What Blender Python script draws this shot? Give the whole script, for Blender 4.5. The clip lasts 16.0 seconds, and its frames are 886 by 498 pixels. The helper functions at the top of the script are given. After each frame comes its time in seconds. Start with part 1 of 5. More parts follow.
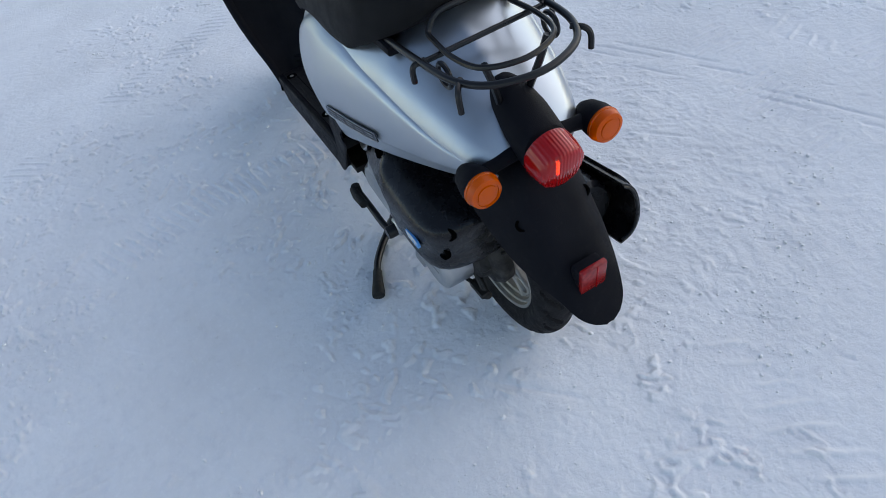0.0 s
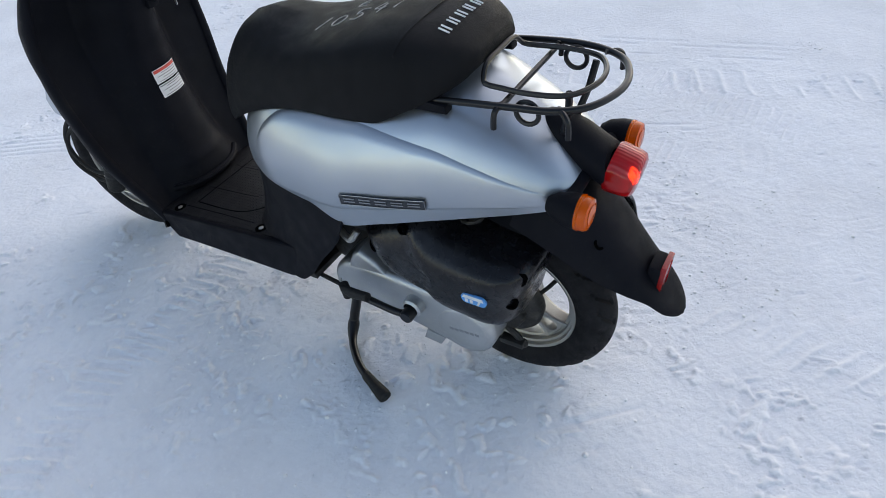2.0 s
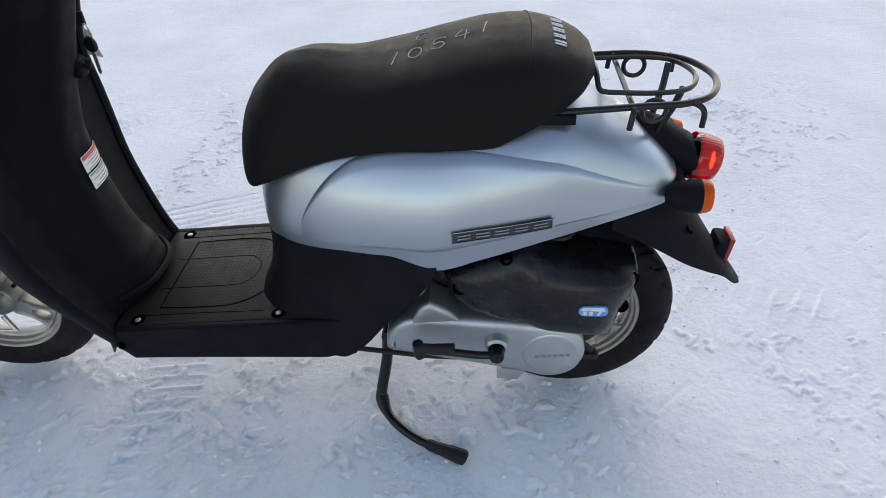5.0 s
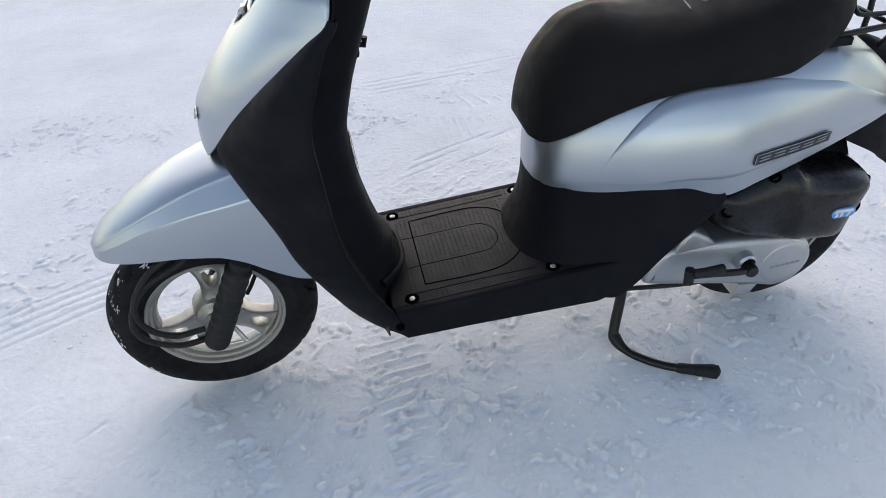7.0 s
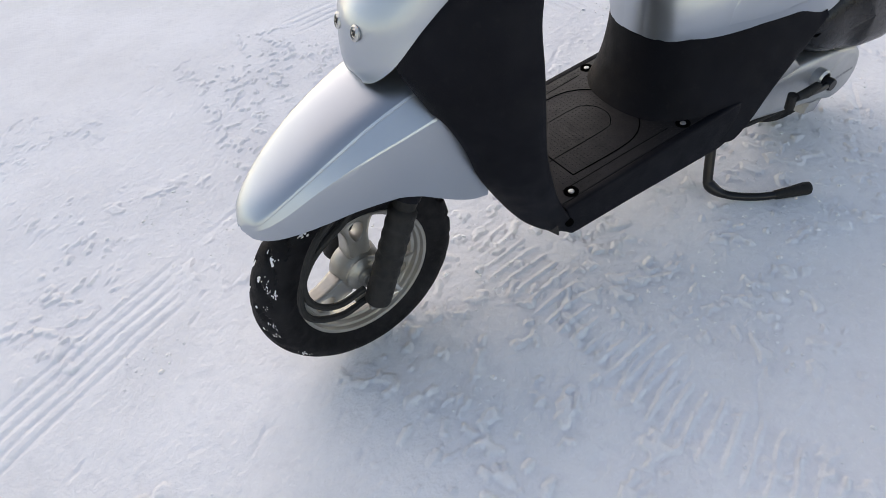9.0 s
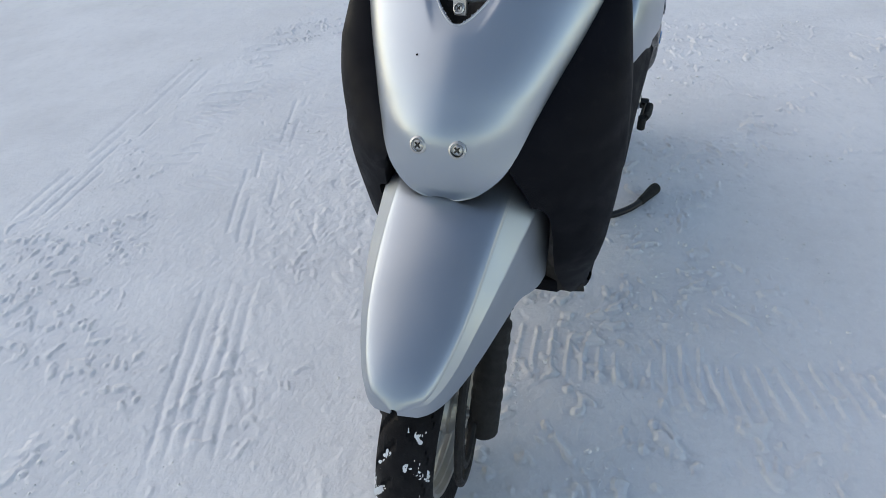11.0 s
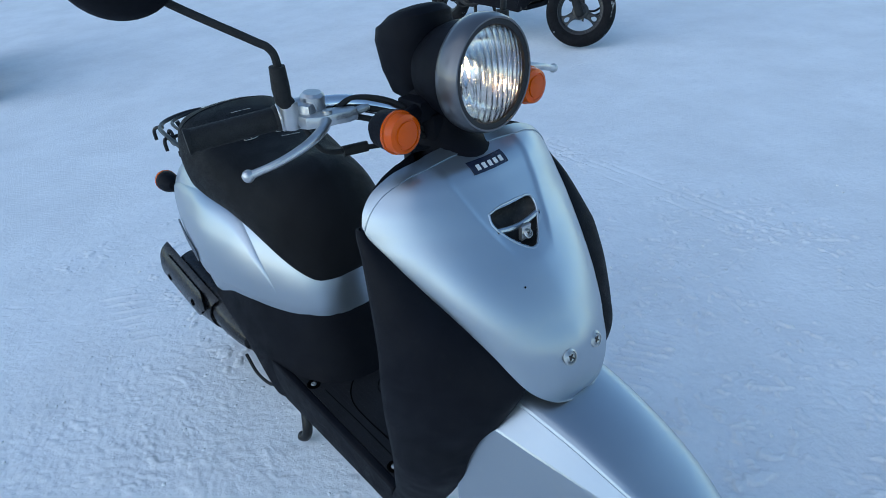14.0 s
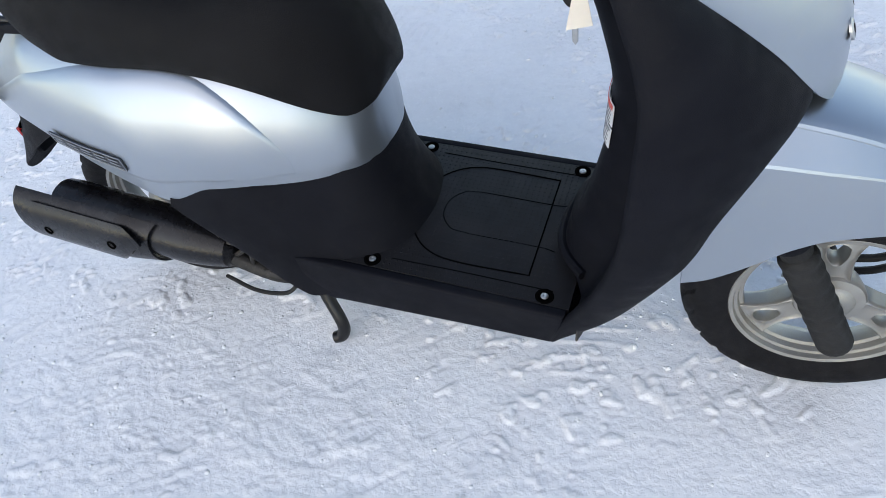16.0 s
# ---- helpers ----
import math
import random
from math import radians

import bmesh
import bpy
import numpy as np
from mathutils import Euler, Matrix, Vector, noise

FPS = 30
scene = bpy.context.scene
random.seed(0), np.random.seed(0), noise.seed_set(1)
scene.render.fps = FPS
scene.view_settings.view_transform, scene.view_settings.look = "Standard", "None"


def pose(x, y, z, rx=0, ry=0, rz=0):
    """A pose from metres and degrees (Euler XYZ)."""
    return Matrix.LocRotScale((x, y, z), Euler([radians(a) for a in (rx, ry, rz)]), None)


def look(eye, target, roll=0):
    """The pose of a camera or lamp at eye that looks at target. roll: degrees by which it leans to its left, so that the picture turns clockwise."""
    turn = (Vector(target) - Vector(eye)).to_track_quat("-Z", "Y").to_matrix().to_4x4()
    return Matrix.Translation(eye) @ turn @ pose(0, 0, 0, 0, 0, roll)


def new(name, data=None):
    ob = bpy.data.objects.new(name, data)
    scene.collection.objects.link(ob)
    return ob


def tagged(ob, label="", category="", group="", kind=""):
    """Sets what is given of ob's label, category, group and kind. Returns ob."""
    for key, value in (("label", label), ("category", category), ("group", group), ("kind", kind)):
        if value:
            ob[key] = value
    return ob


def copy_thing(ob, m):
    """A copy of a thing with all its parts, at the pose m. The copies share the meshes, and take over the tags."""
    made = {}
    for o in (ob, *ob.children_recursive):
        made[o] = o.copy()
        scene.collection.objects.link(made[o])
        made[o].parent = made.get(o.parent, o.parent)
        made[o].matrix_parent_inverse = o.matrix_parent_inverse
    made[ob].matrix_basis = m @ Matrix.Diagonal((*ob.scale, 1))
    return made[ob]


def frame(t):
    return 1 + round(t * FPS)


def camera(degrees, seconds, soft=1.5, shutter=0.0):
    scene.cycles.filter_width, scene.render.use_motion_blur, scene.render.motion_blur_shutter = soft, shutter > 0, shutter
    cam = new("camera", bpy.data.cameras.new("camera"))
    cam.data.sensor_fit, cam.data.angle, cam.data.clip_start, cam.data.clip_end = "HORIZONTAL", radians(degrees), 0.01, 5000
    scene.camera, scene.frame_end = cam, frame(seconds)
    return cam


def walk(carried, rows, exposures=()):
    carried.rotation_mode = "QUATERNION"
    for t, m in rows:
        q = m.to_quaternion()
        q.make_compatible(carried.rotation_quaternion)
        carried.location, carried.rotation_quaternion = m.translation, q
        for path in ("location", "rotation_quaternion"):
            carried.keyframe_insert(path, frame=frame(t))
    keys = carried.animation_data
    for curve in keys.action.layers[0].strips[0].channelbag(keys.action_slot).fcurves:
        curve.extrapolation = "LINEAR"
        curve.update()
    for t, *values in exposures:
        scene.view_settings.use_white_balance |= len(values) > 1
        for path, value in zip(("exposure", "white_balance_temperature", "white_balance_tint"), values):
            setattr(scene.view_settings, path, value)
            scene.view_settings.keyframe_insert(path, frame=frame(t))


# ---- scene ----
cam = camera(67.2, 16.0, 0.6)
PATH = [
    (0, (-1.658, 0.475, 1.178), (-0.353, -0.023, -0.254), -14.3),
    (0.5, (-1.641, 0.643, 1.205), (-0.431, -0.155, -0.173), -15.3),
    (1, (-1.556, 0.751, 1.192), (-0.424, -0.235, -0.13), -12.5),
    (1.5, (-1.39, 0.831, 1.166), (-0.39, -0.262, -0.177), -12.7),
    (2, (-1.28, 0.898, 1.164), (-0.402, -0.344, -0.134), -8.8),
    (2.5, (-1.156, 1.026, 1.175), (-0.434, -0.389, -0.041), -6.1),
    (3, (-1.023, 1.04, 1.146), (-0.387, -0.469, -0.002), -4.4),
    (5.5, (-0.487, 1.084, 1.102), (-0.56, -0.522, -0.087), -2.7),
    (6, (-0.302, 1.056, 1.088), (-0.488, -0.501, -0.154), -3.1),
    (6.5, (-0.13, 1.052, 1.094), (-0.358, -0.505, -0.141), -2.0),
    (7, (0.124, 1.1, 1.111), (-0.18, -0.464, -0.098), -3.0),
    (7.5, (0.274, 1.087, 1.108), (-0.099, -0.477, -0.083), -2.6),
    (8, (0.427, 0.98, 1.078), (-0.119, -0.484, -0.172), -3.2),
    (8.5, (0.564, 0.918, 1.064), (-0.045, -0.445, -0.267), -6.2),
    (11, (1.008, 0.281, 1.083), (-0.434, -0.31, -0.17), -5.3),
    (11.5, (1.092, 0.108, 1.166), (-0.552, -0.156, 0.058), -5.2),
    (12, (1.081, -0.03, 1.205), (-0.647, -0.033, 0.199), -5.2),
    (12.5, (1.003, -0.206, 1.247), (-0.717, 0.103, 0.274), -4.5),
    (13, (0.937, -0.32, 1.289), (-0.744, 0.239, 0.36), -2.2),
    (13.5, (0.86, -0.492, 1.291), (-0.647, 0.43, 0.353), -4.8),
    (14, (0.74, -0.582, 1.255), (-0.577, 0.507, 0.215), -5.7),
    (14.5, (0.562, -0.578, 1.209), (-0.548, 0.641, 0.076), -8.2),
    (15, (0.454, -0.638, 1.164), (-0.456, 0.633, -0.083), -9.0),
    (15.5, (0.302, -0.704, 1.136), (-0.378, 0.562, -0.255), -12.5),
    (16, (0.173, -0.718, 1.071), (-0.486, 0.470, -0.396), -15.1),
]
EXPOSURES = [(0.0, 0.60, 7300, 12), (1.0, 0.72, 7500, 13), (2.5, 0.93, 8000, 14), (5.5, 0.98, 8200, 15), (7.0, 0.99, 8400, 16), (8.5, 1.01, 9000, 19), (11.0, 0.61, 8000, 12), (11.5, 0.49, 7400, 11), (12.5, 0.4, 5900, 2), (13.5, 0.41, 5800, 2), (14.5, 0.59, 6050, 5), (15.0, 0.73, 6600, 8), (16.0, 1.03, 7500, 13)]
walk(cam, [(t, look(eye, target, roll)) for t, eye, target, roll in PATH], EXPOSURES)

# ---- world and sun ----
SUN_ELEVATION, SUN_AZIMUTH = 27.0, -98.0   # degrees; azimuth measured from +x towards +y
world = bpy.data.worlds.new("sky")
scene.world = world
world.use_nodes = True
wn = world.node_tree
sky = wn.nodes.new("ShaderNodeTexSky")
sky.sky_type, sky.sun_disc = "NISHITA", False
sky.sun_elevation, sky.sun_rotation = radians(SUN_ELEVATION), radians(90 - SUN_AZIMUTH)
sky.air_density, sky.dust_density, sky.ozone_density = 1.0, 0.18, 1.3
wn.links.new(sky.outputs[0], wn.nodes["Background"].inputs[0])
wn.nodes["Background"].inputs[1].default_value = 0.152
lamp = bpy.data.lights.new("sun", "SUN")
lamp.energy, lamp.angle, lamp.color = 0.80, radians(92), (1.0, 0.92, 0.83)
sun_dir = Vector((math.cos(radians(SUN_AZIMUTH)) * math.cos(radians(SUN_ELEVATION)), math.sin(radians(SUN_AZIMUTH)) * math.cos(radians(SUN_ELEVATION)), math.sin(radians(SUN_ELEVATION))))
new("sun", lamp).matrix_world = look(sun_dir * 30, (0, 0, 0))


# ---- materials ----
def material(name, color, rough=0.5, metal=0.0, var=0.1, scale=8.0, bump=0.0, bump_scale=200.0, coat=0.0, wear=None, wear_amount=0.0, wear_scale=6.0, spec=0.5):
    """A principled surface with colour and roughness variation at two scales, optional fine relief and patches of wear or dust."""
    m = bpy.data.materials.new(name)
    m.use_nodes = True
    nt = m.node_tree
    p = nt.nodes["Principled BSDF"]
    co = nt.nodes.new("ShaderNodeTexCoord").outputs["Object"]

    def noise_tex(s, detail=4.0):
        n = nt.nodes.new("ShaderNodeTexNoise")
        n.inputs["Scale"].default_value, n.inputs["Detail"].default_value = s, detail
        nt.links.new(co, n.inputs["Vector"])
        return n.outputs["Fac"]

    def ramp(fac, lo, hi, a, b):
        r = nt.nodes.new("ShaderNodeMapRange")
        nt.links.new(fac, r.inputs[0])
        for i, v in enumerate((lo, hi, a, b)):
            r.inputs[i + 1].default_value = v
        return r.outputs[0]

    def mix(fac, a, b):
        x = nt.nodes.new("ShaderNodeMix")
        x.data_type = "RGBA"
        nt.links.new(fac, x.inputs[0])
        for sock, v in ((x.inputs[6], a), (x.inputs[7], b)):
            if isinstance(v, tuple):
                sock.default_value = (*v, 1.0)
            else:
                nt.links.new(v, sock)
        return x.outputs[2]

    dark = tuple(c * (1 - var) for c in color)
    lite = tuple(min(1.0, c * (1 + var)) for c in color)
    col = mix(ramp(noise_tex(scale), 0.3, 0.7, 0, 1), dark, lite)
    rfac = ramp(noise_tex(scale * 5, 6.0), 0.3, 0.7, max(0.02, rough - 0.3 * rough * (0.3 + var)), min(1, rough + 0.3 * rough * (0.3 + var)))
    if wear:
        f = ramp(noise_tex(wear_scale, 8.0), 0.52, 0.72, 0, wear_amount)
        col = mix(f, col, wear)
        g = ramp(noise_tex(wear_scale * 14, 3.0), 0.6, 0.72, 0, wear_amount * 0.7)
        col = mix(g, col, wear)
    nt.links.new(col, p.inputs["Base Color"])
    nt.links.new(rfac, p.inputs["Roughness"])
    p.inputs["Metallic"].default_value = metal
    p.inputs["Coat Weight"].default_value = coat
    p.inputs["Coat Roughness"].default_value = 0.08
    p.inputs["Specular IOR Level"].default_value = spec
    if bump:
        b = nt.nodes.new("ShaderNodeBump")
        b.inputs["Strength"].default_value, b.inputs["Distance"].default_value = bump, 0.002
        nt.links.new(noise_tex(bump_scale, 3.0), b.inputs["Height"])
        nt.links.new(b.outputs[0], p.inputs["Normal"])
    return m


def emitting(m, color, strength):
    p = m.node_tree.nodes["Principled BSDF"]
    p.inputs["Emission Color"].default_value = (*color, 1)
    p.inputs["Emission Strength"].default_value = strength
    return m


def lens_material(name, color, rough=0.12, ripple=0.0, ripple_scale=60.0, weight=0.85):
    m = material(name, color, rough, var=0.05)
    p = m.node_tree.nodes["Principled BSDF"]
    p.inputs["Transmission Weight"].default_value = weight
    p.inputs["IOR"].default_value = 1.45
    if ripple:
        nt = m.node_tree
        w = nt.nodes.new("ShaderNodeTexWave")
        w.wave_type = "RINGS" if ripple_scale > 100 else "BANDS"
        w.bands_direction = "Y" if w.wave_type == "BANDS" else w.bands_direction
        w.inputs["Scale"].default_value = ripple_scale
        nt.links.new(nt.nodes.new("ShaderNodeTexCoord").outputs["Object"], w.inputs["Vector"])
        b = nt.nodes.new("ShaderNodeBump")
        b.inputs["Strength"].default_value, b.inputs["Distance"].default_value = ripple, 0.003
        nt.links.new(w.outputs["Fac"], b.inputs["Height"])
        nt.links.new(b.outputs[0], p.inputs["Normal"])
    return m


SILVER = material("silver_paint", (0.385, 0.428, 0.475), 0.37, 0.90, 0.04, 3.0, 0.0, 1500.0, coat=0.15, wear=(0.5, 0.49, 0.46), wear_amount=0.12, wear_scale=5.0)
PLASTIC = material("matte_black_plastic", (0.0055, 0.006, 0.0090), 0.60, 0, 0.25, 6.0, 0.3, 900.0, wear=(0.018, 0.018, 0.019), wear_amount=0.3, wear_scale=7.0, spec=0.085)
DUSTY = material("dusty_black_plastic", (0.007, 0.007, 0.0085), 0.27, 0, 0.3, 9.0, 0.12, 600.0, wear=(0.036, 0.038, 0.042), wear_amount=0.4, wear_scale=9.0, spec=0.3)
VINYL = material("seat_vinyl", (0.0085, 0.0085, 0.0095), 0.55, 0, 0.2, 7.0, 0.5, 1100.0, wear=(0.012, 0.0118, 0.0118), wear_amount=0.4, wear_scale=4.0, spec=0.08)
FLOOR_MAT = material("floor_plastic", (0.0075, 0.0075, 0.009), 0.55, 0, 0.25, 8.0, 0.3, 700.0, wear=(0.024, 0.023, 0.022), wear_amount=0.35, wear_scale=10.0, spec=0.25)
RUBBER = material("tyre_rubber", (0.0065, 0.0065, 0.008), 0.72, 0, 0.3, 12.0, 0.4, 500.0, wear=(0.035, 0.035, 0.036), wear_amount=0.3, wear_scale=14.0, spec=0.16)
GRIP = material("grip_rubber", (0.013, 0.013, 0.013), 0.7, 0, 0.2, 20.0, 0.5, 400.0, spec=0.3)
RACK_BLACK = material("gloss_black_enamel", (0.006, 0.006, 0.007), 0.32, 0, 0.2, 10.0, 0.05, 500.0, spec=0.35)
ALLOY = material("cast_alloy", (0.35, 0.34, 0.315), 0.42, 0.75, 0.12, 14.0, 0.25, 500.0, wear=(0.3, 0.28, 0.24), wear_amount=0.45, wear_scale=16.0)
CASE = material("painted_crankcase", (0.40, 0.415, 0.43), 0.40, 0.75, 0.1, 9.0, 0.2, 500.0, wear=(0.6, 0.6, 0.6), wear_amount=0.3, wear_scale=9.0)
POLISHED = material("polished_alloy", (0.52, 0.52, 0.525), 0.36, 0.9, 0.10, 40.0, 0.3, 260.0)
CHROME = material("chrome", (0.75, 0.76, 0.78), 0.12, 1.0, 0.05, 20.0)
STEEL = material("zinc_steel", (0.5, 0.5, 0.49), 0.35, 0.9, 0.2, 60.0, 0.1, 700.0)
GREY_RING = material("grey_metallic_rim", (0.13, 0.13, 0.14), 0.36, 0.7, 0.06, 10.0, coat=0.3)
DARK = material("grimy_dark_metal", (0.02, 0.019, 0.018), 0.6, 0.3, 0.4, 25.0, 0.4, 200.0, wear=(0.11, 0.1, 0.09), wear_amount=0.5, wear_scale=22.0)
AMBER = lens_material("amber_lens", (0.80, 0.115, 0.0), 0.12, weight=0.4)
AMBER.node_tree.nodes["Principled BSDF"].inputs["Specular IOR Level"].default_value = 0.22
RED = lens_material("red_lens", (0.55, 0.008, 0.01), 0.10, 0.2, 55.0, 0.35)
RED_FLAT = material("red_reflector", (0.26, 0.012, 0.012), 0.2, 0, 0.3, 120.0, 0.3, 300.0)
GLASS = lens_material("headlight_glass", (0.97, 0.97, 0.95), 0.02, 0.42, 30.0, 1.0)
REFLECTOR = material("mirror_reflector", (0.80, 0.80, 0.80), 0.10, 1.0, 0.05, 30.0, 0.3, 40.0)
BULB = emitting(material("lit_bulb", (1.0, 0.9, 0.7), 0.3), (1.0, 0.62, 0.30), 60.0)
TAIL_BULB = emitting(material("lit_tail_filament", (1.0, 0.25, 0.2), 0.3), (1.0, 0.22, 0.05), 9.0)
WHITE_LABEL = material("white_label", (0.7, 0.7, 0.7), 0.45, 0, 0.06, 40.0)
RED_LABEL = material("red_print", (0.6, 0.07, 0.05), 0.45, 0, 0.1, 40.0)
GREY_PRINT = material("grey_print", (0.25, 0.25, 0.26), 0.5, 0, 0.1, 60.0)
BADGE_DARK = material("badge_dark_metal", (0.05, 0.055, 0.065), 0.3, 0.6, 0.1, 40.0)
BADGE_LIGHT = material("badge_light_metal", (0.27, 0.28, 0.30), 0.35, 0.7, 0.1, 40.0)
LOGO_WHITE = material("white_print", (0.62, 0.62, 0.62), 0.5, 0, 0.1, 80.0)
NAVY = material("dark_blue_badge", (0.012, 0.016, 0.035), 0.25, 0, 0.1, 40.0)
STICKER_BLUE = material("blue_sticker", (0.06, 0.28, 0.62), 0.35, 0, 0.1, 60.0)
GAP = material("dark_gap", (0.002, 0.002, 0.002), 0.95, 0, 0.2, 50.0, spec=0.0)
CHALK = material("white_crayon", (0.34, 0.335, 0.32), 0.9, 0, 0.3, 300.0)
PAPER = material("paper_tag", (0.75, 0.69, 0.6), 0.8, 0, 0.05, 30.0)
MIRROR = material("mirror_glass", (0.85, 0.86, 0.87), 0.03, 1.0, 0.02)
ICE = material("packed_snow_crumbs", (0.8, 0.81, 0.83), 0.7, 0, 0.1, 60.0, 0.5, 300.0)


# ---- shape tools: a shape is (vertices, faces) ----
def smooth(points, n):
    """Catmull-Rom curve through points, n samples evenly spread over the knots."""
    p = np.array(points, float)
    p = np.vstack([2 * p[0] - p[1], p, 2 * p[-1] - p[-2]])
    out = []
    for u in np.linspace(0, len(p) - 3 - 1e-9, n):
        i = int(u)
        t = u - i
        a, b, c, d = p[i:i + 4]
        out.append(0.5 * (2 * b + (c - a) * t + (2 * a - 5 * b + 4 * c - d) * t * t + (3 * b - a - 3 * c + d) * t ** 3))
    return np.array(out)


def table(rows):
    """A smooth function through rows of (key, values...)."""
    r = np.array(sorted(rows), float)
    k, v = r[:, 0], r[:, 1:]
    s = np.diff(v, axis=0) / np.diff(k)[:, None]
    m = np.vstack([s[:1], np.where(s[1:] * s[:-1] > 0, 2 * s[1:] * s[:-1] / (s[1:] + s[:-1] + 1e-12), 0), s[-1:]])

    def at(x):
        x = min(max(x, k[0]), k[-1])
        i = min(int(np.searchsorted(k, x, "right")) - 1, len(k) - 2)
        h = k[i + 1] - k[i]
        t = (x - k[i]) / h
        return (2 * t ** 3 - 3 * t * t + 1) * v[i] + (t ** 3 - 2 * t * t + t) * h * m[i] + (3 * t * t - 2 * t ** 3) * v[i + 1] + (t ** 3 - t * t) * h * m[i + 1]
    return at


def join(*shapes):
    vs, fs, n = [], [], 0
    for v, f in shapes:
        vs.append(np.asarray(v, float).reshape(-1, 3))
        fs += [tuple(i + n for i in q) for q in f]
        n += len(vs[-1])
    return np.vstack(vs), fs


def moved(shape, m):
    v, f = shape
    a = np.array(m)
    return np.asarray(v) @ a[:3, :3].T + a[:3, 3], f


def mirrored(shape):
    v, f = shape
    return np.asarray(v) * [1, -1, 1], [tuple(reversed(q)) for q in f]


def sheet(g, close_u=False, close_v=False):
    g = np.asarray(g, float)
    nu, nv = g.shape[:2]
    f = [(i * nv + j, i * nv + (j + 1) % nv, (i + 1) % nu * nv + (j + 1) % nv, (i + 1) % nu * nv + j)
         for i in range(nu if close_u else nu - 1) for j in range(nv if close_v else nv - 1)]
    return g.reshape(-1, 3), f


def normals(g):
    du, dv = np.gradient(g, axis=0), np.gradient(g, axis=1)
    n = np.cross(du, dv)
    return n / (np.linalg.norm(n, axis=2, keepdims=True) + 1e-12)


def shell(g, thick, keep=None):
    """A sheet with thickness, laid against its normals' side. keep: which quads stay (for openings)."""
    g = np.asarray(g, float)
    nu, nv = g.shape[:2]
    inner = g - normals(g) * thick
    v = np.vstack([g.reshape(-1, 3), inner.reshape(-1, 3)])
    n = nu * nv
    quads = [(i, j) for i in range(nu - 1) for j in range(nv - 1) if keep is None or keep[i][j]]
    have, f = set(quads), []
    at = lambda i, j: i * nv + j  # noqa: E731
    for i, j in quads:
        a, b, c, d = at(i, j), at(i, j + 1), at(i + 1, j + 1), at(i + 1, j)
        f += [(a, d, c, b), (a + n, b + n, c + n, d + n)]
        for (x, y), (p, q) in (((i - 1, j), (a, b)), ((i, j + 1), (b, c)), ((i + 1, j), (c, d)), ((i, j - 1), (d, a))):
            if (x, y) not in have:
                f.append((p, q, q + n, p + n))
    return v, f


def tube(path, r, n=10, cap=True):
    p = np.array(path, float)
    r = np.broadcast_to(np.asarray(r, float), (len(p),))
    t = np.gradient(p, axis=0)
    t /= np.linalg.norm(t, axis=1, keepdims=True) + 1e-12
    a = np.cross(t[0], (0, 0, 1) if abs(t[0][2]) < 0.9 else (1, 0, 0))
    rings = []
    for i in range(len(p)):
        a = a - t[i] * (a @ t[i])
        a /= np.linalg.norm(a)
        b = np.cross(t[i], a)
        w = np.linspace(0, 2 * np.pi, n, endpoint=False)[:, None]
        rings.append(p[i] + r[i] * (np.cos(w) * a + np.sin(w) * b))
    v, f = sheet(np.array(rings), close_v=True)
    if cap:
        f = f + [tuple(range(n))[::-1], tuple(len(v) - n + k for k in range(n))]
    return v, f


def lathe(profile, origin=(0, 0, 0), axis=(1, 0, 0), n=32, closed=False):
    """Turns a profile of (radius, height) round an axis."""
    ax = np.array(axis, float) / np.linalg.norm(axis)
    a = np.cross(ax, (0, 0, 1) if abs(ax[2]) < 0.9 else (1, 0, 0))
    a /= np.linalg.norm(a)
    b = np.cross(ax, a)
    w = np.linspace(0, 2 * np.pi, n, endpoint=False)
    g = np.array([[np.array(origin) + h * ax + r * (np.cos(x) * a + np.sin(x) * b) for x in w] for r, h in profile])
    return sheet(g, close_u=closed, close_v=True)


def block(size, at=(0, 0, 0), bevel=0.004, turn=(0, 0, 0), segments=2):
    bm = bmesh.new()
    bmesh.ops.create_cube(bm, size=1)
    bmesh.ops.scale(bm, vec=size, verts=bm.verts)
    if bevel:
        bmesh.ops.bevel(bm, geom=bm.edges[:], offset=bevel, segments=segments, affect="EDGES", profile=0.6)
    bmesh.ops.transform(bm, matrix=pose(*at, *turn), verts=bm.verts)
    out = np.array([v.co[:] for v in bm.verts]), [tuple(v.index for v in f.verts) for f in bm.faces]
    bm.free()
    return out


def slab(outline, low, high, bevel=0.006, segments=3, plane="xz"):
    """An outline (points of a plane) given thickness along the third axis, with rounded edges."""
    bm = bmesh.new()
    put3 = {"xz": lambda p, h: (p[0], h, p[1]), "xy": lambda p, h: (p[0], p[1], h), "yz": lambda p, h: (h, p[0], p[1])}[plane]
    face = bm.faces.new([bm.verts.new(put3(p, low)) for p in outline])
    res = bmesh.ops.extrude_face_region(bm, geom=[face])
    top = [g for g in res["geom"] if isinstance(g, bmesh.types.BMVert)]
    d = Vector(put3((0, 0), high)) - Vector(put3((0, 0), low))
    bmesh.ops.translate(bm, vec=d, verts=top)
    bmesh.ops.recalc_face_normals(bm, faces=bm.faces[:])
    if bevel:
        edges = [e for e in bm.edges if len(e.link_faces) == 2 and abs((Vector(e.verts[0].co) - Vector(e.verts[1].co)).dot(d.normalized())) < 1e-6]
        bmesh.ops.bevel(bm, geom=edges, offset=bevel, segments=segments, affect="EDGES", profile=0.6)
    bm.verts.index_update()
    out = np.array([v.co[:] for v in bm.verts]), [tuple(v.index for v in f.verts) for f in bm.faces]
    bm.free()
    return out


